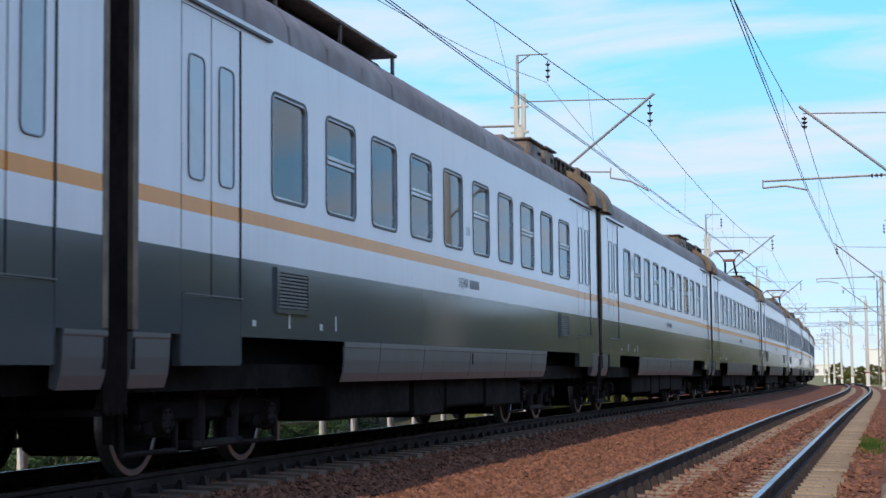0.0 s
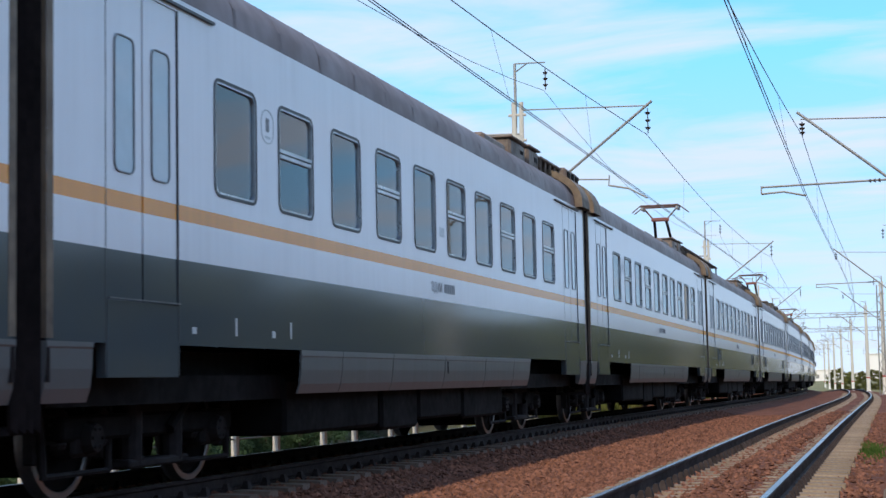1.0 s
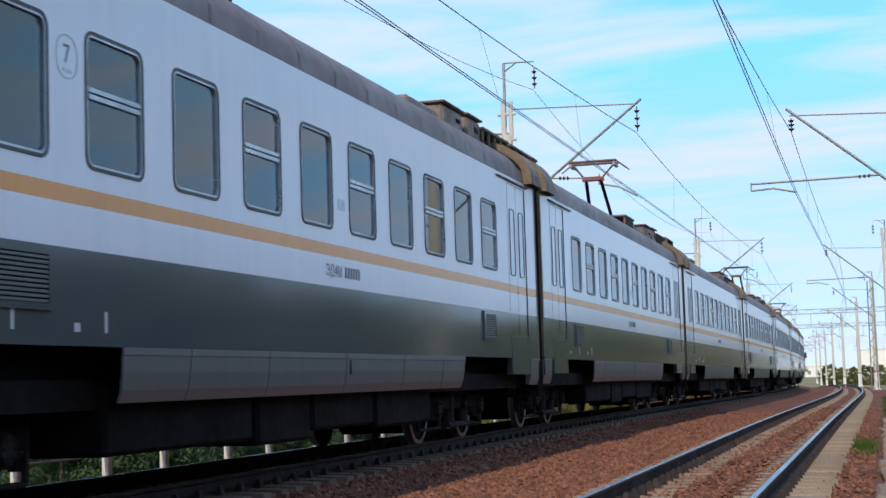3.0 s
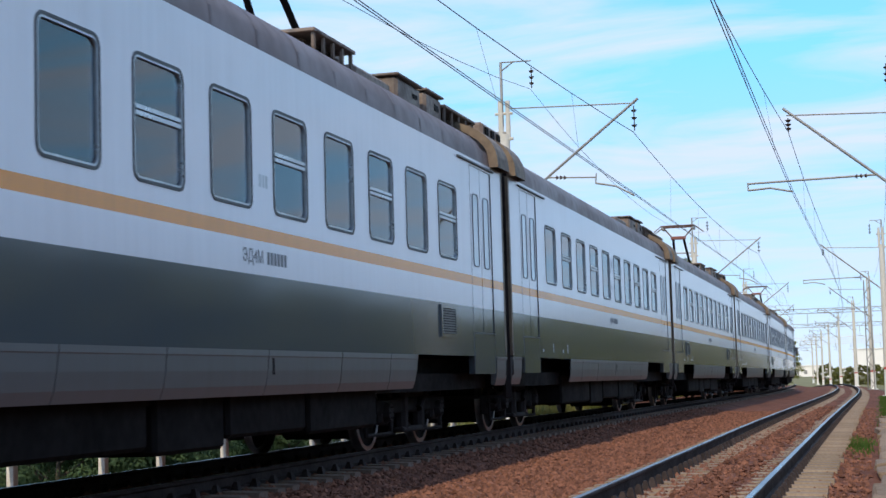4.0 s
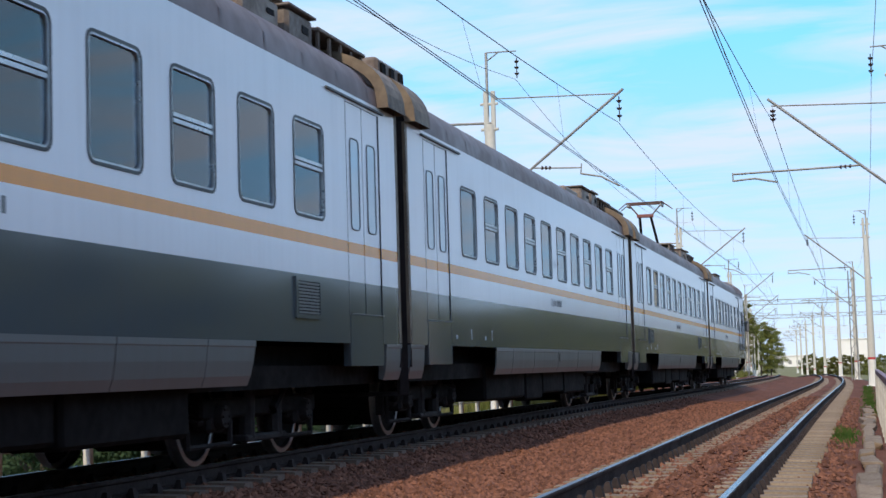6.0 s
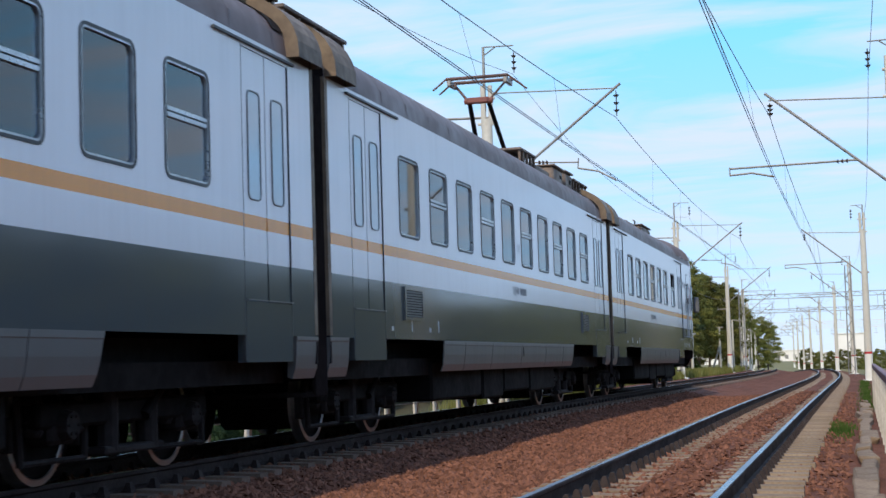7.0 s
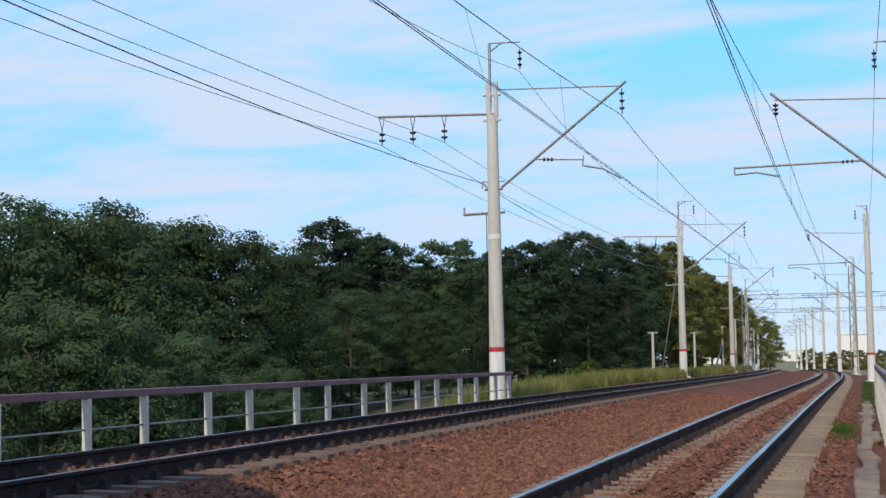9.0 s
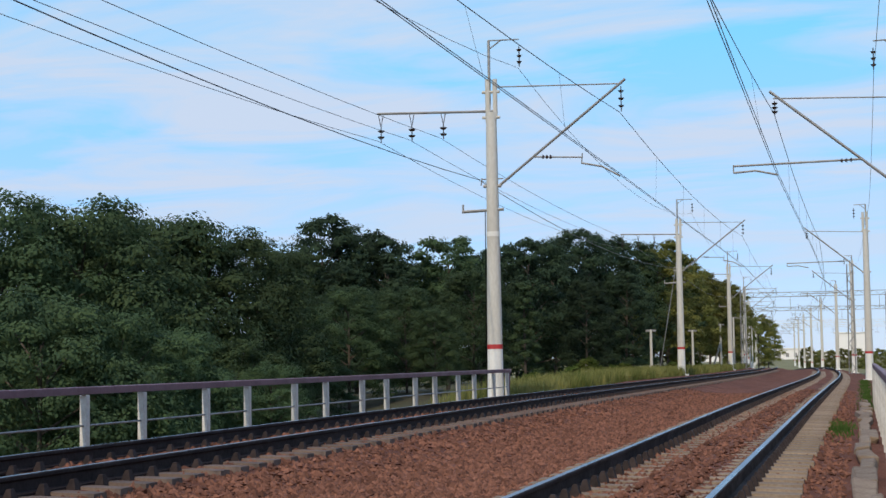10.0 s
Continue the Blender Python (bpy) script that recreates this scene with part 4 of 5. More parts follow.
def carbody(car, doors, windows, cab=0.0):
    y_end = BODY - cab
    wz0, wz1 = 2.73, 3.85
    # outer sheets in the livery bands, each door a true opening
    for x in (HALF, -HALF):
        bm = bmesh.new()
        at = 0.0
        stretches = []
        for d0, d1 in sorted(doors):
            stretches.append((at, d0)); at = d1
        stretches.append((at, y_end))
        for a, b in stretches:
            side_wall(bm, x, a, b, [1.31, 2.07, 2.42, 2.56, SIDE_TOP], [1, 0, 2, 0], [(w0, w1, wz0, wz1) for w0, w1, _, _ in windows if a < w0 < b])
        for d0, d1 in doors:
            side_wall(bm, x, d0, d1, [4.30, SIDE_TOP], [0], [])
            for e in (d0, d1):
                part("door_jamb", Box(*sorted((x - math.copysign(0.04, x), x + math.copysign(0.002, x))), e - 0.006, e + 0.006, 1.05, 4.32), FRAME, car)
        bmesh.ops.remove_doubles(bm, verts=bm.verts[:], dist=0.0005)
        part("body_side", bm, [WHITE, GREEN, ORANGE, RUBBER], car, "coach side, white over dark green with an orange stripe")
    prof = roof_profile()
    bm = bmesh.new()
    rows = [[bm.verts.new((x, y, z)) for x, z in prof] for y in (0.0, y_end)]
    for i in range(len(prof) - 1):
        bm.faces.new((rows[0][i], rows[0][i + 1], rows[1][i + 1], rows[1][i]))
    part("roof", bm, ROOF, car, "dark grimy rounded roof", smooth=True)
    me = None
    for y in [1.2 * k for k in range(1, int(y_end / 1.2))]:
        if me is None:
            bm = bmesh.new()
            r2 = roof_profile(16, -0.004)
            q = [[bm.verts.new((x, yy, z)) for x, z in r2] for yy in (-0.03, 0.03)]
            for i in range(len(r2) - 1):
                bm.faces.new((q[0][i], q[0][i + 1], q[1][i + 1], q[1][i]))
            rib = part("roof_seam", bm, ROOF, car)
            me = rib.data
        else:
            rib = new("roof_seam", me)
            rib.parent = car
        rib.location = (0, y, 0)
    for s in (-1, 1):
        for d0, d1 in doors:
            part("rain_gutter", Box(*sorted((s * (HALF - 0.01), s * (HALF + 0.035))), d0 - (0.15 if d0 < 9 else 0.75), d1 + (0.75 if d0 < 9 else 0.15), 4.335, 4.36), FRAME, car)
    # end walls, floor and lining
    for y in (0.0, y_end):
        bm = bmesh.new()
        vs = [bm.verts.new((x, y + (0.012 if y == 0 else -0.012), z)) for x, z in prof + [(-HALF, 1.0), (HALF, 1.0)]]
        bm.faces.new(vs)
        r = bmesh.ops.extrude_face_region(bm, geom=bm.faces[:])
        bmesh.ops.translate(bm, verts=[v for v in r["geom"] if isinstance(v, bmesh.types.BMVert)], vec=(0, 0.05 if y == 0 else -0.05, 0))
        part("end_wall", bm, BELLOWS, car, "grimy end wall of the coach")
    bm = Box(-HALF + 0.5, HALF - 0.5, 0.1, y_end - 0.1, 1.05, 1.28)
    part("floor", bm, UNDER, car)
    me = None
    for y in [3.2 + 1.6 * k for k in range(10)]:
        if y > y_end - 3:
            break
        for s in (-1, 1):
            if me is None:
                bm = Box(-0.57, 0.57, -0.06, 0.06, 1.4, 2.85, bevel=0.03)
                box(bm, -0.57, 0.57, -0.5, 0.5, 1.6, 1.75)
                st = part("seat", bm, SEAT, car, "dark bench seat behind the window")
                me = st.data
            else:
                st = new("seat", me)
                st.parent = car
            st.location = (s * 1.02, y, 0)
    bm = Box(-1.6, 1.6, 0.2, y_end - 0.2, 4.15, 4.2)
    part("inner_ceiling", bm, INSIDE, car)
    for w0, w1, barred, opened in windows:
        window(car, HALF, w0, w1, wz0, wz1, barred, opened)
        window(car, -HALF, w0, w1, wz0, wz1, barred)
    for d0, d1 in doors:
        for x in (HALF, -HALF):
            door(car, x, d0, d1, 1.05, 4.30)
            s = math.copysign(1, x)
            bm = Box(*sorted((x - s * 0.10, x + s * 0.004)), d0 + 0.02, d1 - 0.02, 1.03, 1.66, bevel=0.003)
            part("door_step_box", bm, GREEN, car)
            bm = Box(*sorted((x + s * 0.01, x + s * 0.03)), d0 + 0.02, d1 - 0.02, 1.668, 1.68)
            part("step_edge", bm, SKIRT, car, "worn step edge")


def skirt(car, y0, y1, joints, slant0=0.0, slant1=0.0):
    """Lower side panels that curve inward, with upright joints."""
    ys = [y0, *joints, y1]
    for s in (1, -1):
        for i, (a, b) in enumerate(zip(ys, ys[1:])):
            bm = bmesh.new()
            prof = [(HALF + 0.006, 1.31), (HALF + 0.007, 1.25), (HALF + 0.001, 1.24), (HALF - 0.002, 1.10), (HALF - 0.018, 0.95), (HALF - 0.05, 0.85)]
            rows = []
            for y, sl in ((a + 0.008, slant0 if i == 0 else 0.06), (b - 0.008, slant1 if i == len(ys) - 2 else 0.06)):
                for dx in (0, -0.02):
                    rows.append([bm.verts.new((s * (px + dx), y - sl * (1.31 - pz) / 0.46, pz)) for px, pz in prof])
            for ra, rb in ((0, 2), (1, 3), (0, 1), (2, 3)):
                for j in range(len(prof) - 1):
                    bm.faces.new((rows[ra][j], rows[ra][j + 1], rows[rb][j + 1], rows[rb][j]))
            part("skirt_panel", bm, SKIRT, car, "grey lower side panel with dull reflections")


def grille(car, y0, y1, z0, z1):
    bm = bmesh.new()
    ring(bm, rounded(y0 + 0.07, y1 - 0.07, z0 + 0.05, z1 - 0.05, 0.01, 1), rounded(y0, y1, z0, z1, 0.01, 1), HALF - 0.01, HALF + 0.03)
    g = part("vent_grille", bm, GREEN, car, "dark louvred ventilation grille")
    part("backing", Box(HALF + 0.002, HALF + 0.006, y0 + 0.05, y1 - 0.05, z0 + 0.04, z1 - 0.04), RUBBER, g)
    me = None
    for i in range(10):
        z = z0 + 0.07 + (z1 - z0 - 0.14) * i / 9
        if me is None:
            ob = part("slat", Box(HALF + 0.004, HALF + 0.024, y0 + 0.07, y1 - 0.07, -0.012, 0.010), SKIRT, g)
            me = ob.data
        else:
            ob = new("slat", me)
            ob.parent = g
        ob.location = (0, 0, z)


def bars(car, y, z, n, h, w, mat, name="marking"):
    bm = bmesh.new()
    for i in range(n):
        box(bm, HALF + 0.001, HALF + 0.004, y + i * w * 1.6, y + i * w * 1.6 + w, z, z + h)
    part(name, bm, mat, car)


def end_fittings(car, y_end, cab):
    """Concertina gangway, corner aprons, roof-end air scoops."""
    for y in ([0.0] if cab else [0.0, y_end]):
        inward = 1 if y == 0 else -1
        if y > 0:
            bm = bmesh.new()
            rows = []
            for k in range(17):
                d = (0.0, 0.045, 0.06, 0.045)[k % 4]
                rows.append([bm.verts.new((px * (1.70 - d), y + 0.42 * k / 16, pz)) for px, pz in ((1, 0.62 + d), (1, 4.42 - d), (-1, 4.42 - d), (-1, 0.62 + d))])
            for r0, r1 in zip(rows, rows[1:]):
                for i in range(4):
                    bm.faces.new((r0[i], r0[(i + 1) % 4], r1[(i + 1) % 4], r1[i]))
            part("gangway_bellows", bm, BELLOWS, car, "dark grimy rubber gangway bellows")
        for s in (-1, 1):
            a, b = sorted((y, y + inward * 0.72))
            bm = bmesh.new()
            prof = [(HALF + 0.006, 1.31), (HALF + 0.006, 1.27), (HALF - 0.002, 1.255), (HALF - 0.006, 1.10), (HALF - 0.024, 0.95), (HALF - 0.06, 0.84), (HALF - 0.12, 0.86), (HALF - 0.10, 1.31)]
            sweep(bm, [(s * px, pz) for px, pz in prof], [(0, a + 0.01, 0), (0, b, 0)])
            part("corner_apron", bm, SKIRT, car, "dusty curved corner apron below the body")
            bm = Box(*sorted((s * (HALF - 0.06), s * (HALF + 0.004))), a + 0.002, a + 0.10, 1.33, SIDE_TOP) if inward > 0 else Box(*sorted((s * (HALF - 0.06), s * (HALF + 0.004))), b - 0.10, b - 0.002, 1.33, SIDE_TOP)
            part("corner_post", bm, TAN, car, "dirty tan corner post")
        prof, inner, dark = roof_profile(24, -0.15), roof_profile(24, 0.12), roof_profile(24, -0.014)
        for k, (off, wide) in enumerate(((0.03, 0.80),)):
            ya, yb = y + inward * off, y + inward * (off + wide)
            yd = y + inward * (off + wide + 0.34)
            for sl, dl in ((slice(0, 10), slice(2, 9)), (slice(15, 25), slice(16, 23))):
                bm = bmesh.new()
                r = [[bm.verts.new((px, yy, pz)) for px, pz in q[sl]] for yy, q in ((ya, prof), (yb, prof), (yb, inner), (ya, inner))]
                for i in range(len(r[0]) - 1):
                    for u, v in ((0, 1), (1, 2), (2, 3), (3, 0)):
                        bm.faces.new((r[u][i], r[u][i + 1], r[v][i + 1], r[v][i]))
                part("air_scoop", bm, TAN if k == 0 else ROOF, car, "curved air scoop at the roof end")
                bm = bmesh.new()
                r = [[bm.verts.new((px, yy, pz)) for px, pz in dark[dl]] for yy in (yb, yd)]
                for i in range(len(r[0]) - 1):
                    bm.faces.new((r[0][i], r[0][i + 1], r[1][i + 1], r[1][i]))
                part("air_intake", bm, RUBBER, car)


def coach(kind):
    """kind: motor (raised pantograph), trailer, or head (rounded driving end). Its near end at y = 0, rails at z = 0."""
    car = root("railway_coach", {"motor": "white and dark green electric train coach with a raised pantograph", "lead": "white and dark green coach with a raised pantograph near its end",
                                 "rack": "white and dark green coach with a resistor rack on its roof", "trailer": "white and dark green electric train coach with an orange stripe",
                                 "head": "white and dark green driving coach with a rounded cab end"}[kind], "train coach", "coaches of the train")
    if kind == "head":
        wins = [(3.12 + 1.60 * k, 4.12 + 1.60 * k, k % 2 == 1, False) for k in range(6)] + [(13.2, 14.2, True, True)]
        doors = [(0.93, 2.29), (15.1, 16.55)]
        carbody(car, doors, wins, cab=BODY - 19.5)
        y_end = 19.5
    else:
        wins = [(3.06 + 1.612 * k, 4.08 + 1.612 * k, k % 2 == 1, False) for k in range(10)]
        doors = [(0.93, 2.28), (19.44, 20.81)]
        carbody(car, doors, wins)
        y_end = BODY
    head = kind == "head"
    skirt(car, 5.26, 14.9 if head else 16.34, [6.5, 8.4, 9.7, 11.9] if head else [6.6, 8.5, 10.9, 13.2, 15.1], 0.0, 0.0 if head else 0.14)
    end_fittings(car, y_end, head)
    for y in (3.1, 16.9 if head else 18.1):
        bogie(car, y)
    bm = bmesh.new()
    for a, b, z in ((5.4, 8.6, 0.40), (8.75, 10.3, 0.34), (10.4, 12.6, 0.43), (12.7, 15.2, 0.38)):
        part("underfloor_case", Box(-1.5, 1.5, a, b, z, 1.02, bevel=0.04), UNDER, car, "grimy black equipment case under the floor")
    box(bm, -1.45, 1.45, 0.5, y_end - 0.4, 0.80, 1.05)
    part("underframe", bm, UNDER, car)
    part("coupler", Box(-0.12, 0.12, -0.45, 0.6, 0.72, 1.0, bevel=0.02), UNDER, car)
    if kind in ("motor", "rack"):
        grille(car, 3.14, 4.10, 1.57, 2.04)
        grille(car, 17.5, 18.35, 1.57, 2.04)
    for y, n, h in ((2.55, 1, 0.06), (3.52, 1, 0.17), (4.45, 1, 0.07), (4.95, 1, 0.17)):
        bars(car, y, 1.42, n, h, 0.045 if h > 0.1 else 0.09, STENCIL)
    bars(car, 11.0, 1.06, 1, 0.17, 0.05, RUBBER, "filler_hole")
    ty = 7.7 if head else 10.25
    text("ЭД4М", 0.19, HALF + 0.002, ty, 2.19, car, PRINT)
    bars(car, ty + 0.66, 2.19, 6, 0.13, 0.06, PRINT, "faded_number")
    bars(car, 9.22 if head else 10.72, 2.98, 3, 0.13, 0.055, ALU, "faded_marking")
    ends = [(15.7, 17.3, 1.15, 0.28, "plain"), (17.4, 18.6, 1.22, 0.46, "hatch"), (18.9, 19.8, 1.22, 0.50, "hatch"), (19.95, 21.9, 1.25, 0.44, "rack")]
    if kind == "motor":
        roof_boxes(car, [(0.15, 2.6, 1.2, 0.46, "rack"), (14.0, 15.6, 1.2, 0.46, "rack")] + ends)
        pantograph(car, 14.1, SIDE_TOP + 0.86)
    elif kind == "rack":
        roof_boxes(car, [(0.15, 9.1, 1.2, 0.50, "rack")] + ends)
    elif kind == "lead":
        roof_boxes(car, [(0.55, 1.9, 1.2, 0.60, "box"), (14.2, 15.6, 0.9, 0.42, "plain")] + ends)
        pantograph(car, 21.3, SIDE_TOP + 0.86)
    elif kind == "trailer":
        roof_boxes(car, [(0.55, 1.9, 1.2, 0.60, "box"), (14.6, 15.6, 0.8, 0.36, "plain")] + ends)
    else:
        roof_boxes(car, [(8.6, 10.6, 1.0, 0.34, "plain"), (10.7, 12.9, 1.15, 0.34, "hatch")])
        bm = bmesh.new()
        for y in (14.0, 15.9, 16.2):
            rod(bm, (0.5, y, 5.0), (0.5, y, 5.75 if y < 15 else 5.4), 0.03, sides=6)
            rod(bm, (0.5, y, 5.72 if y < 15 else 5.38), (0.5, y - 0.35, 5.75 if y < 15 else 5.42), 0.025, sides=6)
        part("antenna", bm, GALV, car)
        outer, inner, dark = roof_profile(24, -0.11), roof_profile(24, 0.10), roof_profile(24, -0.02)
        for ya, yb in ((14.9, 15.7), (16.5, 17.1), (17.9, 18.4)):
            for sl, dl in ((slice(1, 9), slice(2, 8)), (slice(16, 24), slice(17, 23))):
                bm = bmesh.new()
                r = [[bm.verts.new((px, yy, pz)) for px, pz in q[sl]] for yy, q in ((ya, inner), (yb, outer), (yb, inner))]
                for i in range(len(r[0]) - 1):
                    for u, v in ((0, 1), (1, 2)):
                        bm.faces.new((r[u][i], r[u][i + 1], r[v][i + 1], r[v][i]))
                part("air_scoop", bm, ROOF, car, "sloping air scoop above the cab")
                bm = bmesh.new()
                r = [[bm.verts.new((px, yy, pz)) for px, pz in dark[dl]] for yy in (yb + 0.01, yb + 0.32)]
                for i in range(len(r[0]) - 1):
                    bm.faces.new((r[0][i], r[0][i + 1], r[1][i + 1], r[1][i]))
                part("air_intake", bm, RUBBER, car)
        nose(car, y_end)
    return car


def nose(car, y0):
    """Driving end: body sides drawn round into a bowed front, with door, window, mirror and steps."""
    def section(f):
        hw = HALF * (1 - 0.5 * f ** 4)
        top = 0.78 * (1 - 0.8 * f ** 3)
        pts = []
        for i in range(17):
            th = math.pi * i / 16
            c, s = math.cos(th), math.sin(th)
            pts.append((hw * abs(c) ** 0.8 * (1 if c >= 0 else -1), SIDE_TOP - 0.25 * f ** 2 + top * abs(s) ** 0.8))
        sides = [4.0, 3.4, 2.9, 2.56, 2.42, 2.07, 1.6, 1.31, 1.0, 0.70]
        tuck = lambda z: hw - 0.25 * max(0, (1.31 - z) / 0.6) ** 2
        return [(tuck(z), z) for z in reversed(sides)] + pts + [(-tuck(z), z) for z in sides]
    fs = [0, 0.15, 0.3, 0.45, 0.58, 0.7, 0.8, 0.88, 0.94, 0.98, 1.0]
    bm = bmesh.new()
    rows = []
    for f in fs:
        y = y0 + 1.35 * f
        rows.append([bm.verts.new((x, y - 0.55 * max(0, (z - 3.2) / 1.9) ** 2 * f - 0.75 * max(0, 1.31 - z) * f, z)) for x, z in section(f)])
    n = len(rows[0])
    for r0, r1 in zip(rows, rows[1:]):
        for i in range(n - 1):
            f = bm.faces.new((r0[i], r0[i + 1], r1[i + 1], r1[i]))
            zc = (r0[i].co.z + r0[i + 1].co.z) / 2
            f.material_index = 3 if zc > SIDE_TOP + 0.45 else 0 if zc > 2.55 else 2 if zc > 2.41 else 0 if zc > 2.06 else 1
    bm.faces.new(rows[-1])
    part("cab_shell", bm, [WHITE, GREEN, ORANGE, ROOF], car, "rounded cab end in white, orange and dark green", smooth=True)
    X = HALF
    for y in (16.46, y0 - 0.06):
        part("panel_joint", Box(X - 0.02, X + 0.004, y - 0.012, y + 0.012, 1.31, SIDE_TOP - 0.02), RUBBER, car)
    # driver's door and the blind leaf before it
    d = part("cab_door", Box(X - 0.02, X + 0.012, 18.02, 18.56, 2.075, 4.04, bevel=0.004), WHITE, car, "white driver's door with a slim dark-edged window")
    part("door_stripe", Box(X + 0.008, X + 0.015, 18.02, 18.56, 2.42, 2.56), ORANGE, d)
    part("door_foot", Box(X - 0.02, X + 0.012, 18.02, 18.56, 1.66, 2.073), GREEN, d)
    part("door_pane", Box(X + 0.010, X + 0.016, 18.09, 18.44, 2.70, 3.70, bevel=0.002), PANE, d)
    part("door_seal", ring(bmesh.new(), rounded(18.09, 18.44, 2.70, 3.70, 0.06), rounded(18.06, 18.47, 2.67, 3.73, 0.08), X + 0.005, X + 0.024), RUBBER, d)
    part("door_gap", ring(bmesh.new(), rounded(18.02, 18.56, 1.66, 4.04, 0.02), rounded(17.995, 18.585, 1.64, 4.065, 0.03), X - 0.01, X + 0.006), RUBBER, d)
    part("handle", Box(X + 0.012, X + 0.06, 18.46, 18.55, 2.83, 2.87, bevel=0.008), ALU, d, "small bright door handle")
    part("blind_window", ring(bmesh.new(), rounded(17.57, 17.86, 2.68, 3.68, 0.06), rounded(17.55, 17.88, 2.66, 3.70, 0.08), X - 0.005, X + 0.010), FRAME, car)
    part("blind_pane", Box(X + 0.001, X + 0.004, 17.57, 17.86, 2.69, 3.67), DPANE, car)
    for a, b in ((16.5, 16.86), (17.07, 17.40)):
        part("sign_plate", ring(bmesh.new(), rounded(a + 0.015, b - 0.015, 3.555, 3.725, 0.01, 1), rounded(a, b, 3.54, 3.74, 0.02, 1), X - 0.002, X + 0.008), PRINT, car, "small framed plate on the cab side")
    for y in (17.36, 17.90, 18.74):
        bm = bmesh.new()
        rod(bm, (X + 0.07, y, 1.78), (X + 0.07, y, 2.96), 0.017, sides=6)
        for z in (1.78, 2.96):
            rod(bm, (X - 0.02, y, z), (X + 0.07, y, z), 0.022, sides=6)
        part("grab_rail", bm, ALU, car, "bright grab rail beside the cab door")
    # corner window, mirror, windscreen
    part("side_window", Box(X - 0.06, X + 0.004, y0 + 0.14, y0 + 0.56, 2.84, 3.70, bevel=0.004), PANE, car)
    part("side_window_frame", ring(bmesh.new(), rounded(y0 + 0.14, y0 + 0.56, 2.84, 3.70, 0.05), rounded(y0 + 0.10, y0 + 0.60, 2.80, 3.74, 0.07), X - 0.08, X + 0.012), FRAME, car)
    bm = Box(X + 0.03, X + 0.24, y0 + 0.55, y0 + 0.66, 2.72, 3.30, bevel=0.04)
    rod(bm, (X - 0.15, y0 + 0.62, 3.0), (X + 0.06, y0 + 0.60, 3.0), 0.018, sides=6)
    part("wing_mirror", bm, GREYP, car, "grey wing mirror housing beside the cab window")
    part("windscreen", Box(-0.85, 0.85, y0 + 1.22, y0 + 1.30, 2.95, 4.0, bevel=0.02), PANE, car)
    # faded red star
    bm = bmesh.new()
    pts = []
    for i in range(10):
        r, a = (0.44 if i % 2 == 0 else 0.18), math.pi / 2 + i * math.pi / 5
        pts.append(bm.verts.new((X + 0.004, 19.10 + r * 0.85 * math.cos(a), 3.50 + r * math.sin(a))))
    bm.faces.new(pts)
    star = part("star_emblem", bm, FADED, car, "faded red star painted on the cab side")
    part("star_ring", ring(bmesh.new(), rounded(19.04, 19.16, 3.38, 3.64, 0.055), rounded(18.99, 19.21, 3.33, 3.69, 0.10), X + 0.002, X + 0.006), WHITE, star)
    bm = bmesh.new()
    for z in (0.55, 1.02):
        box(bm, 1.25, 1.45, 18.05, 18.5, z, z + 0.04)
    for y in (18.05, 18.5):
        rod(bm, (1.42, y, 0.55), (1.42, y, 1.3), 0.016, sides=6)
    part("cab_steps", bm, SKIRT, car, "steel steps below the cab door")
    for k in range(4):
        part("marking", Box(X + 0.001, X + 0.004, 16.6 + 0.6 * k, 16.64 + 0.6 * k, 1.40, 1.56), STENCIL, car)


def build_train():
    first = {k: coach(k) for k in ("trailer", "rack", "lead", "motor", "head")}
    cars, used = [], set()
    for kind in ("trailer", "rack", "trailer", "lead", "rack", "motor", "trailer", "motor", "trailer", "motor", "head"):
        cars.append(copy_thing(first[kind], Matrix.Identity(4)) if kind in used else first[kind])
        used.add(kind)
    return cars


def badge(car, y, digit):
    """Arched outline of a coach badge painted beside a window."""
    g = part("coach_badge", ring(bmesh.new(), rounded(y + 0.015, y + 0.325, 3.41, 3.735, 0.13), rounded(y, y + 0.34, 3.395, 3.75, 0.15), HALF, HALF + 0.004), ALU, car, "faint arched badge")
    if digit:
        text(digit, 0.22, HALF + 0.002, y + 0.11, 3.52, g, PRINT)
    else:
        part("marking", Box(HALF + 0.001, HALF + 0.004, y + 0.13, y + 0.21, 3.52, 3.66), PRINT, g)
    part("marking", Box(HALF + 0.001, HALF + 0.004, y + 0.10, y + 0.24, 3.45, 3.475), ALU, g)


TRAIN = build_train()          # coach i starts at the (i - 1)th joint


badge(TRAIN[2], 4.21, "")
badge(TRAIN[3], 4.21, "8")
badge(TRAIN[4], 4.21, "7")
badge(TRAIN[6], 10.65, "")


# where the first joint of the train stands along the track, every half second
JOINT_AT = [11.40, -0.40, -12.04, -24.08, -35.85, -47.96, -60.05, -72.25, -84.45, -96.70, -109.04, -121.36, -133.95, -146.62, -159.3, -171.88, -184.72, -197.37, -210.2, -222.9, -235.6]


def coach_pose(s):
    a, b = s + 3.1, s + 18.1
    pa, pb = Vector((FAR + bend(a), a, 0.15 + dip(a))), Vector((FAR + bend(b), b, 0.15 + dip(b)))
    way = (pb - pa).normalized()
    yaw, pitch = math.atan2(-way.x, way.y), math.asin(way.z)
    return Matrix.Translation(pa) @ Euler((pitch, 0, yaw)).to_matrix().to_4x4() @ Matrix.Translation((0, -3.1, 0))


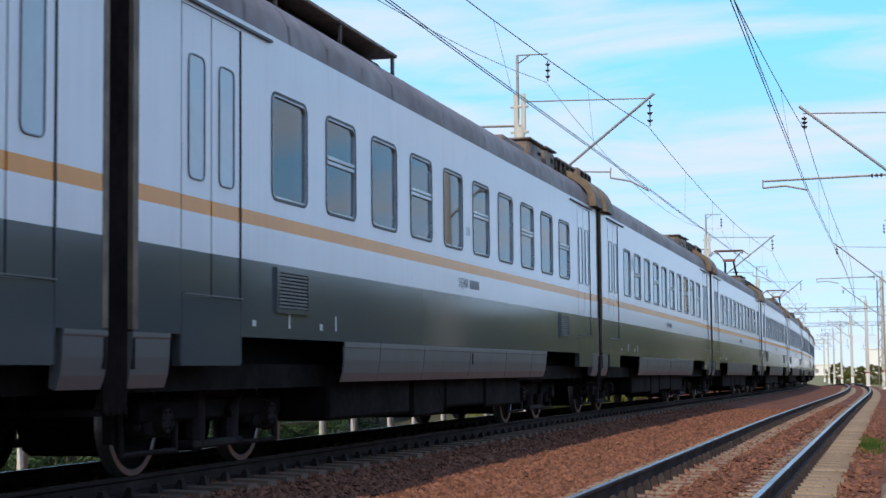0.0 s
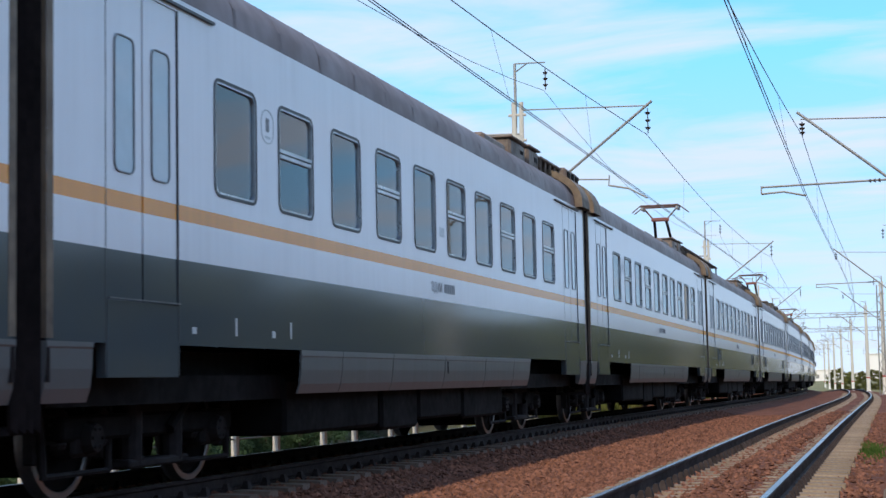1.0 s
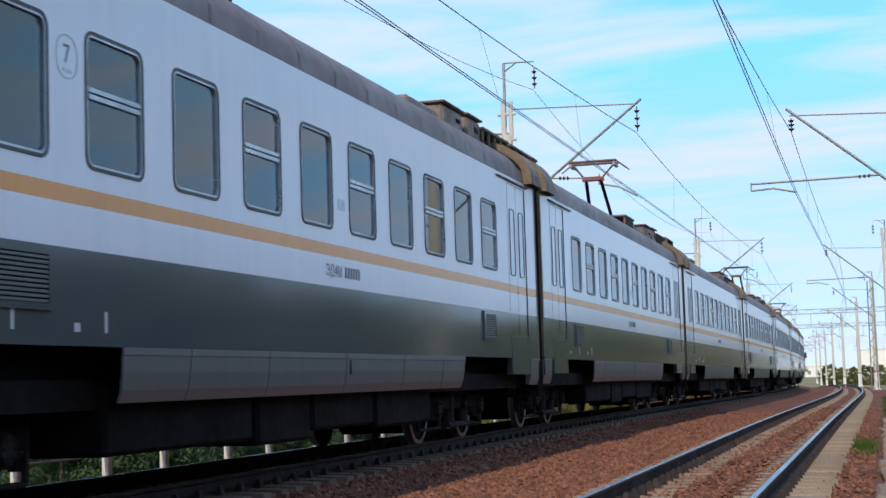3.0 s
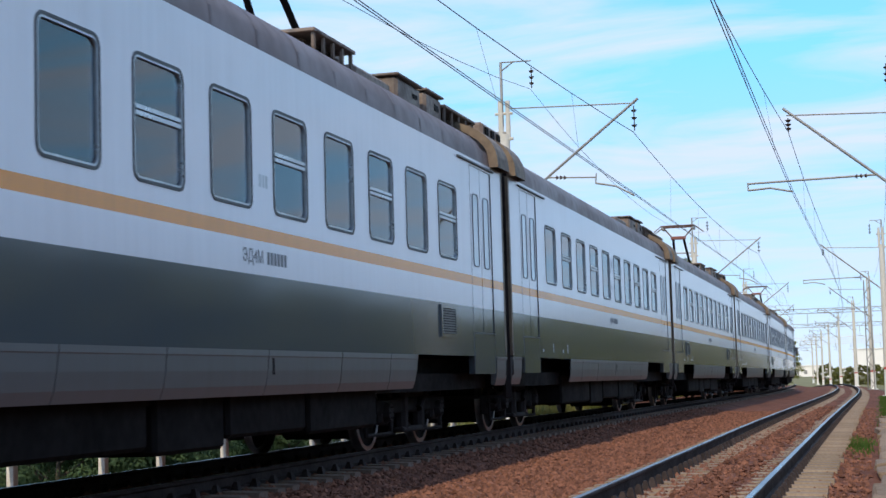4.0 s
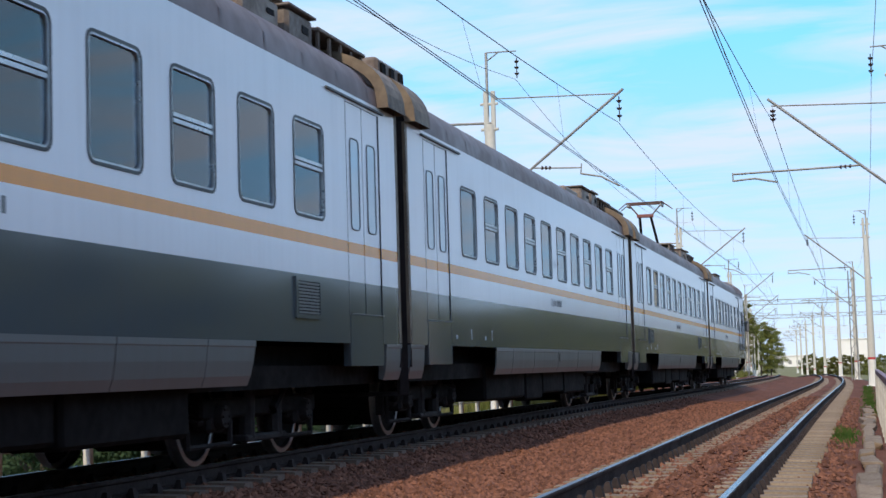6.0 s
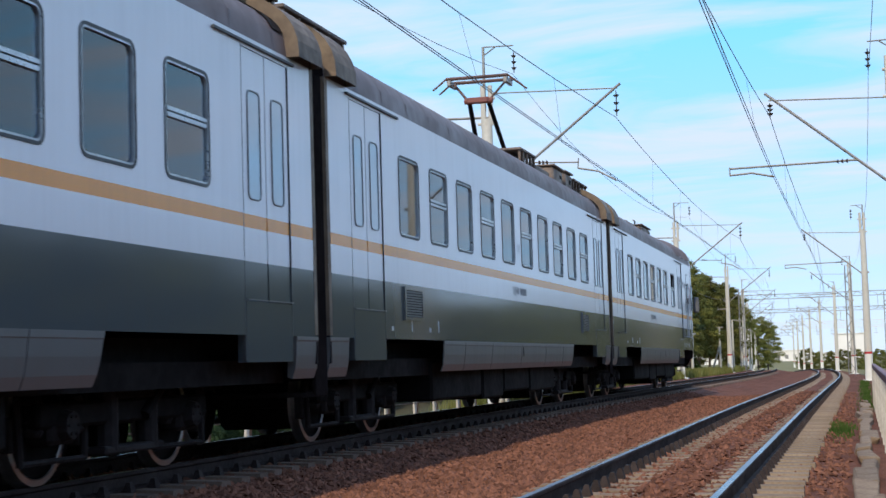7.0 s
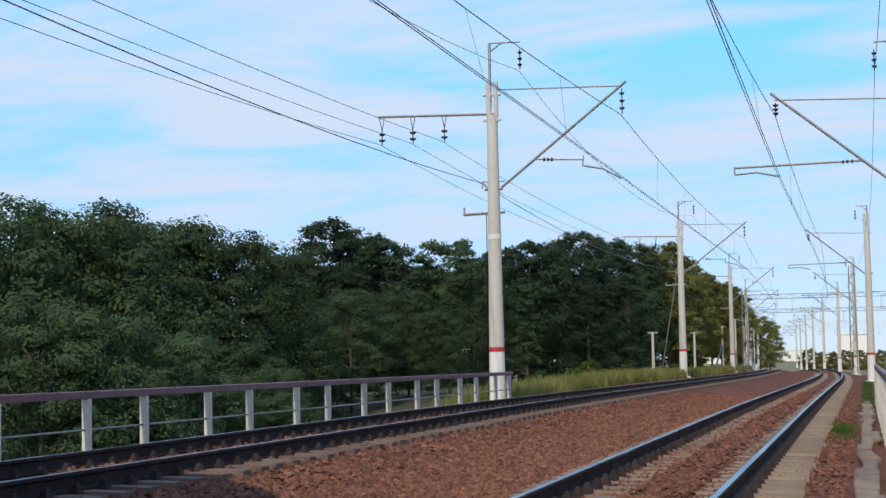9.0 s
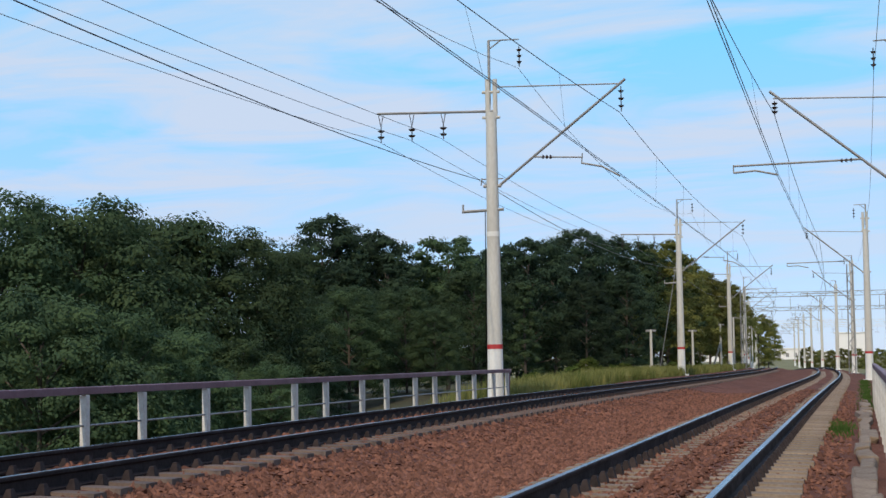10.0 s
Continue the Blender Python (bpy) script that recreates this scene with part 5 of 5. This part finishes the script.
# ---- trees ----
def tree(name, seed, height, spread, leaf, mat, n_clump, per, label, conic=False, thing=True):
    rng = np.random.default_rng(seed)
    t = root(name, label, "tree", "wood beside the line")
    bm = bmesh.new()
    top = height * 0.82
    lean = rng.uniform(-0.4, 0.4, 2)
    rod(bm, (0, 0, -0.4), (lean[0] * 0.5, lean[1] * 0.5, top * 0.5), 0.024 * height * 0.6, 0.016 * height * 0.6, sides=8)
    rod(bm, (lean[0] * 0.5, lean[1] * 0.5, top * 0.5), (lean[0], lean[1], top), 0.016 * height * 0.6, 0.05, sides=7)
    # boughs, each a lobe of tufts; dark gaps stay between them
    centres, radii = [], []
    for i in range(n_clump):
        h = 0.12 + 0.84 * ((i + rng.random()) / n_clump) ** 0.85
        w = (1 - h) ** 0.75 + 0.06 if conic else math.sin(math.pi * min(0.97, h * 0.84 + 0.12)) ** 0.6
        a, r = 2.4 * i + rng.uniform(-0.5, 0.5), spread * w * rng.uniform(0.50, 0.95)
        centres.append((r * math.cos(a), r * math.sin(a), height * h))
        radii.append(spread * rng.uniform(0.24, 0.38) * (0.55 + 0.45 * w))
    centres, radii = np.array(centres), np.array(radii)
    for i in range(0, n_clump, 2):
        c = centres[i]
        z0 = max(0.15 * height, c[2] - 0.3 * spread - 0.8)
        k = z0 / top
        rod(bm, (lean[0] * k, lean[1] * k, min(z0, top)), tuple(c), 0.07, 0.015, sides=5)
    part("trunk", bm, BARK, t, "tapered trunk with limbs")
    tufts = 38
    d = rng.normal(0, 1, (n_clump, tufts, 3))
    d[:, :, 2] = np.abs(d[:, :, 2] + 0.35) - 0.35
    d /= np.linalg.norm(d, axis=2, keepdims=True)
    tc = centres[:, None] + d * radii[:, None, None] * rng.uniform(0.45, 1.08, (n_clump, tufts, 1)) * np.array([1.1, 1.1, 0.8])
    tc, td = tc.reshape(-1, 3), d.reshape(-1, 3)
    tr = np.repeat(radii, tufts) * rng.uniform(0.28, 0.46, len(tc))
    m = len(tc) * per
    e = rng.normal(0, 1, (len(tc), per, 3))
    e /= np.linalg.norm(e, axis=2, keepdims=True)
    p = (tc[:, None] + e * tr[:, None, None] * rng.uniform(0.35, 1.0, (len(tc), per, 1)) * np.array([1.2, 1.2, 0.7])).reshape(-1, 3)
    nrm = np.repeat(td, per, 0) * 0.75 + e.reshape(-1, 3) * 0.45 + rng.normal(0, 0.22, (m, 3)) + np.array([0, 0, 0.25])
    nrm /= np.linalg.norm(nrm, axis=1, keepdims=True)
    tang = np.cross(nrm, rng.normal(0, 1, (m, 3)))
    tang /= np.linalg.norm(tang, axis=1, keepdims=True)
    bit = np.cross(nrm, tang)
    s = leaf * rng.uniform(0.6, 1.3, (m, 1))
    quad = np.stack([p - tang * s, p + bit * s * 0.62 + nrm * s * 0.12, p + tang * s, p - bit * s * 0.62 + nrm * s * 0.12], 1)
    f = (np.arange(m) * 4)[:, None] + np.arange(4)[None]
    raw("crown", quad.reshape(-1, 3).tolist(), f.tolist(), mat, t, "uneven crown of many small leaves")
    return t


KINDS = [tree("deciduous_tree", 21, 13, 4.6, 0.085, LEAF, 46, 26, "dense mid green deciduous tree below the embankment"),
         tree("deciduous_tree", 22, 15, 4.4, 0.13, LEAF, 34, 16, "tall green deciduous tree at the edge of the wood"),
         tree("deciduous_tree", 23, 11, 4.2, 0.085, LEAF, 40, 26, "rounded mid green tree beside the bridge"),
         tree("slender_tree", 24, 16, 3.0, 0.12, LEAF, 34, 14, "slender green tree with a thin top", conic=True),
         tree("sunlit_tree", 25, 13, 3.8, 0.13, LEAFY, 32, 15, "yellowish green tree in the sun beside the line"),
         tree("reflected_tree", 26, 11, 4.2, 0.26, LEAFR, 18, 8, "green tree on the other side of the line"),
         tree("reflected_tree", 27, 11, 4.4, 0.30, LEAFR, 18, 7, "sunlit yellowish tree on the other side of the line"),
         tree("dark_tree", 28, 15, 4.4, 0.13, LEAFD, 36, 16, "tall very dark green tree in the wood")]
TALL = (13, 15, 11, 16, 13, 11, 11, 15)
PLACED = set()
WOOD = random.Random(77)


def place(kind, x, y, base, top):
    m = pose(x, y, base, 0, 0, WOOD.uniform(0, 360))
    ob = KINDS[kind] if kind not in PLACED else copy_thing(KINDS[kind], m)
    PLACED.add(kind)
    s = (top - base) / TALL[kind]
    ob.matrix_basis = m
    ob.scale = (s * WOOD.uniform(0.95, 1.1), s * WOOD.uniform(0.95, 1.1), s)


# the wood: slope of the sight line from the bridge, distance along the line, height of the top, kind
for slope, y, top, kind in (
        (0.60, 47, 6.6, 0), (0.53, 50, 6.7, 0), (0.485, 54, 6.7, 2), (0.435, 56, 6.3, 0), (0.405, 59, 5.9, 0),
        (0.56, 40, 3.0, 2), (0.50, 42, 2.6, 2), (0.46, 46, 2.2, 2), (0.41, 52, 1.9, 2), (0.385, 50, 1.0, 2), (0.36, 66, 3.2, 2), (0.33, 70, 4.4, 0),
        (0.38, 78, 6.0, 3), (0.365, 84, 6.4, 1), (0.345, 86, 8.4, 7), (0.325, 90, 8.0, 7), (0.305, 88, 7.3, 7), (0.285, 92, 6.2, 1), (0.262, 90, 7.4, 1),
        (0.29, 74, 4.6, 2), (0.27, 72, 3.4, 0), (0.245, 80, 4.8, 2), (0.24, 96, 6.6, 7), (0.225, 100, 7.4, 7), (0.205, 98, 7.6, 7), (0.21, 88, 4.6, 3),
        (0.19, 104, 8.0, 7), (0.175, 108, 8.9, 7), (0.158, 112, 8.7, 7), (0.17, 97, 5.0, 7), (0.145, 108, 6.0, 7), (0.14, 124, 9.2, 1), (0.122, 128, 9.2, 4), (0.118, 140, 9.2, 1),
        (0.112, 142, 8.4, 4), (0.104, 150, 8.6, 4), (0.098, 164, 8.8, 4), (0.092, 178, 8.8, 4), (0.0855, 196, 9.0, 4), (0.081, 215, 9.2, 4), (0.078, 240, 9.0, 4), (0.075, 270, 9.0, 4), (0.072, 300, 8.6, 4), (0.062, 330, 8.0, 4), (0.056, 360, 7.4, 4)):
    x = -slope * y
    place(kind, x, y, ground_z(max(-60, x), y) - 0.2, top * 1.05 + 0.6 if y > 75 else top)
for y in (52, 60, 70, 80, 92, 106):
    place(1, -0.48 * y - 6, y + 6, -6.4, 6.2 + 0.012 * y)
for k in range(12):
    y = 112 + 5 * k
    place(1, -(0.37 - 0.022 * k) * y, y, -3.5, 6.6 + 0.02 * y)
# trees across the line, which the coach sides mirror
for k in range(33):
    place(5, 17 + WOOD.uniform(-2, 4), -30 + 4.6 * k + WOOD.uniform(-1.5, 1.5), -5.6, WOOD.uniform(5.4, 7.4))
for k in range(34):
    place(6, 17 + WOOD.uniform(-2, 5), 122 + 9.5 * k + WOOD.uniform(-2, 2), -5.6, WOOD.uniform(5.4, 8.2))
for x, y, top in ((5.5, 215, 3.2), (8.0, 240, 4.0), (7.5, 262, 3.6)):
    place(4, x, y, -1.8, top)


# a low sunlit thicket closes the view down the line
for k in range(15):
    place(4, -14 + 3.2 * k, 440 + WOOD.uniform(-12, 12), -7.5, WOOD.uniform(1.4, 3.4))


# ---- verge: tall grass, bushes, weeds ----
def blades(name, spots, h, mat, seed, label):
    rng = np.random.default_rng(seed)
    s = np.array(spots)
    n = len(s)
    a = rng.uniform(0, 6.28, n)
    hh = h * rng.uniform(0.45, 1.15, n)
    w = 0.012 + 0.010 * rng.random(n)
    dx, dy = np.cos(a) * w, np.sin(a) * w
    lx, ly = rng.normal(0, 0.16, n) * hh, rng.normal(0, 0.16, n) * hh
    v = np.stack([s + np.stack([-dx, -dy, 0 * a], 1), s + np.stack([dx, dy, 0 * a], 1),
                  s + np.stack([lx * 0.5 + dx * 0.7, ly * 0.5 + dy * 0.7, hh * 0.6], 1), s + np.stack([lx, ly, hh], 1)], 1)
    f = (np.arange(n) * 4)[:, None] + np.arange(4)[None]
    return tagged(raw(name, v.reshape(-1, 3).tolist(), f.tolist(), mat), label, "grass", kind="stuff")


g = np.random.default_rng(8)
spots = []
for i in range(32000):
    y = 49.0 * (230 / 49.0) ** g.random()
    x = -10.55 - abs(g.normal(0, 1.3)) - 0.1
    spots.append((x + bend(y), y, ground_z(x, y) - 0.02))
blades("verge_grass", spots, 0.62, GRASSM, 9, "tall dry yellowish grass on the verge beside the line")
spots = [(-0.52 + g.normal(0, 0.14), 29 + g.normal(0, 1.3), -0.30) for i in range(1500)]
spots += [(0.12 + g.normal(0, 0.12), y, ground_z(0.1, y)) for y in g.uniform(40, 95, 1500)]
blades("weeds", spots, 0.10, leaf_material("fresh_weeds", (0.05, 0.10, 0.02), (0.11, 0.16, 0.04)), 10, "small patch of fresh green weeds in the ballast")
bush = tree("bush", 31, 2.2, 1.3, 0.07, BUSH, 22, 10, "yellowish green bush on the verge")
tagged(bush, category="bush", group="bushes on the verge")
for i, (x, y, s) in enumerate(((-12.6, 70, 0.36), (-13.2, 78, 0.52), (-12.8, 84, 0.34), (-13.4, 92, 0.40), (-12.6, 61, 0.28), (-13.6, 66, 0.36), (-12.9, 112, 0.40), (-13.5, 135, 0.42))):
    b = bush if i == 0 else copy_thing(bush, Matrix.Identity(4))
    b.matrix_basis = pose(x, y, ground_z(x, y) - 0.1, 0, 0, 77 * i)
    b.scale = (s, s, s)


def motions():
    for i, car in enumerate(TRAIN):
        walk(car, [(0.5 * k, coach_pose(s + PITCH * (i - 1) + 0.42)) for k, s in enumerate(JOINT_AT)])
    # every wheelset rolls by one shared turning
    rows = [(k / FPS, pose(0, 0, 0, -k * 87.3)) for k in range(10 * FPS + 1)]
    sets = [o for car in TRAIN for o in car.children_recursive if o.name.startswith("wheelset")]
    walk(sets[0], rows)
    first = sets[0].animation_data
    for o in sets[1:]:
        o.rotation_mode = "QUATERNION"
        o.animation_data_create()
        o.animation_data.action = first.action
        o.animation_data.action_slot = first.action_slot


motions()
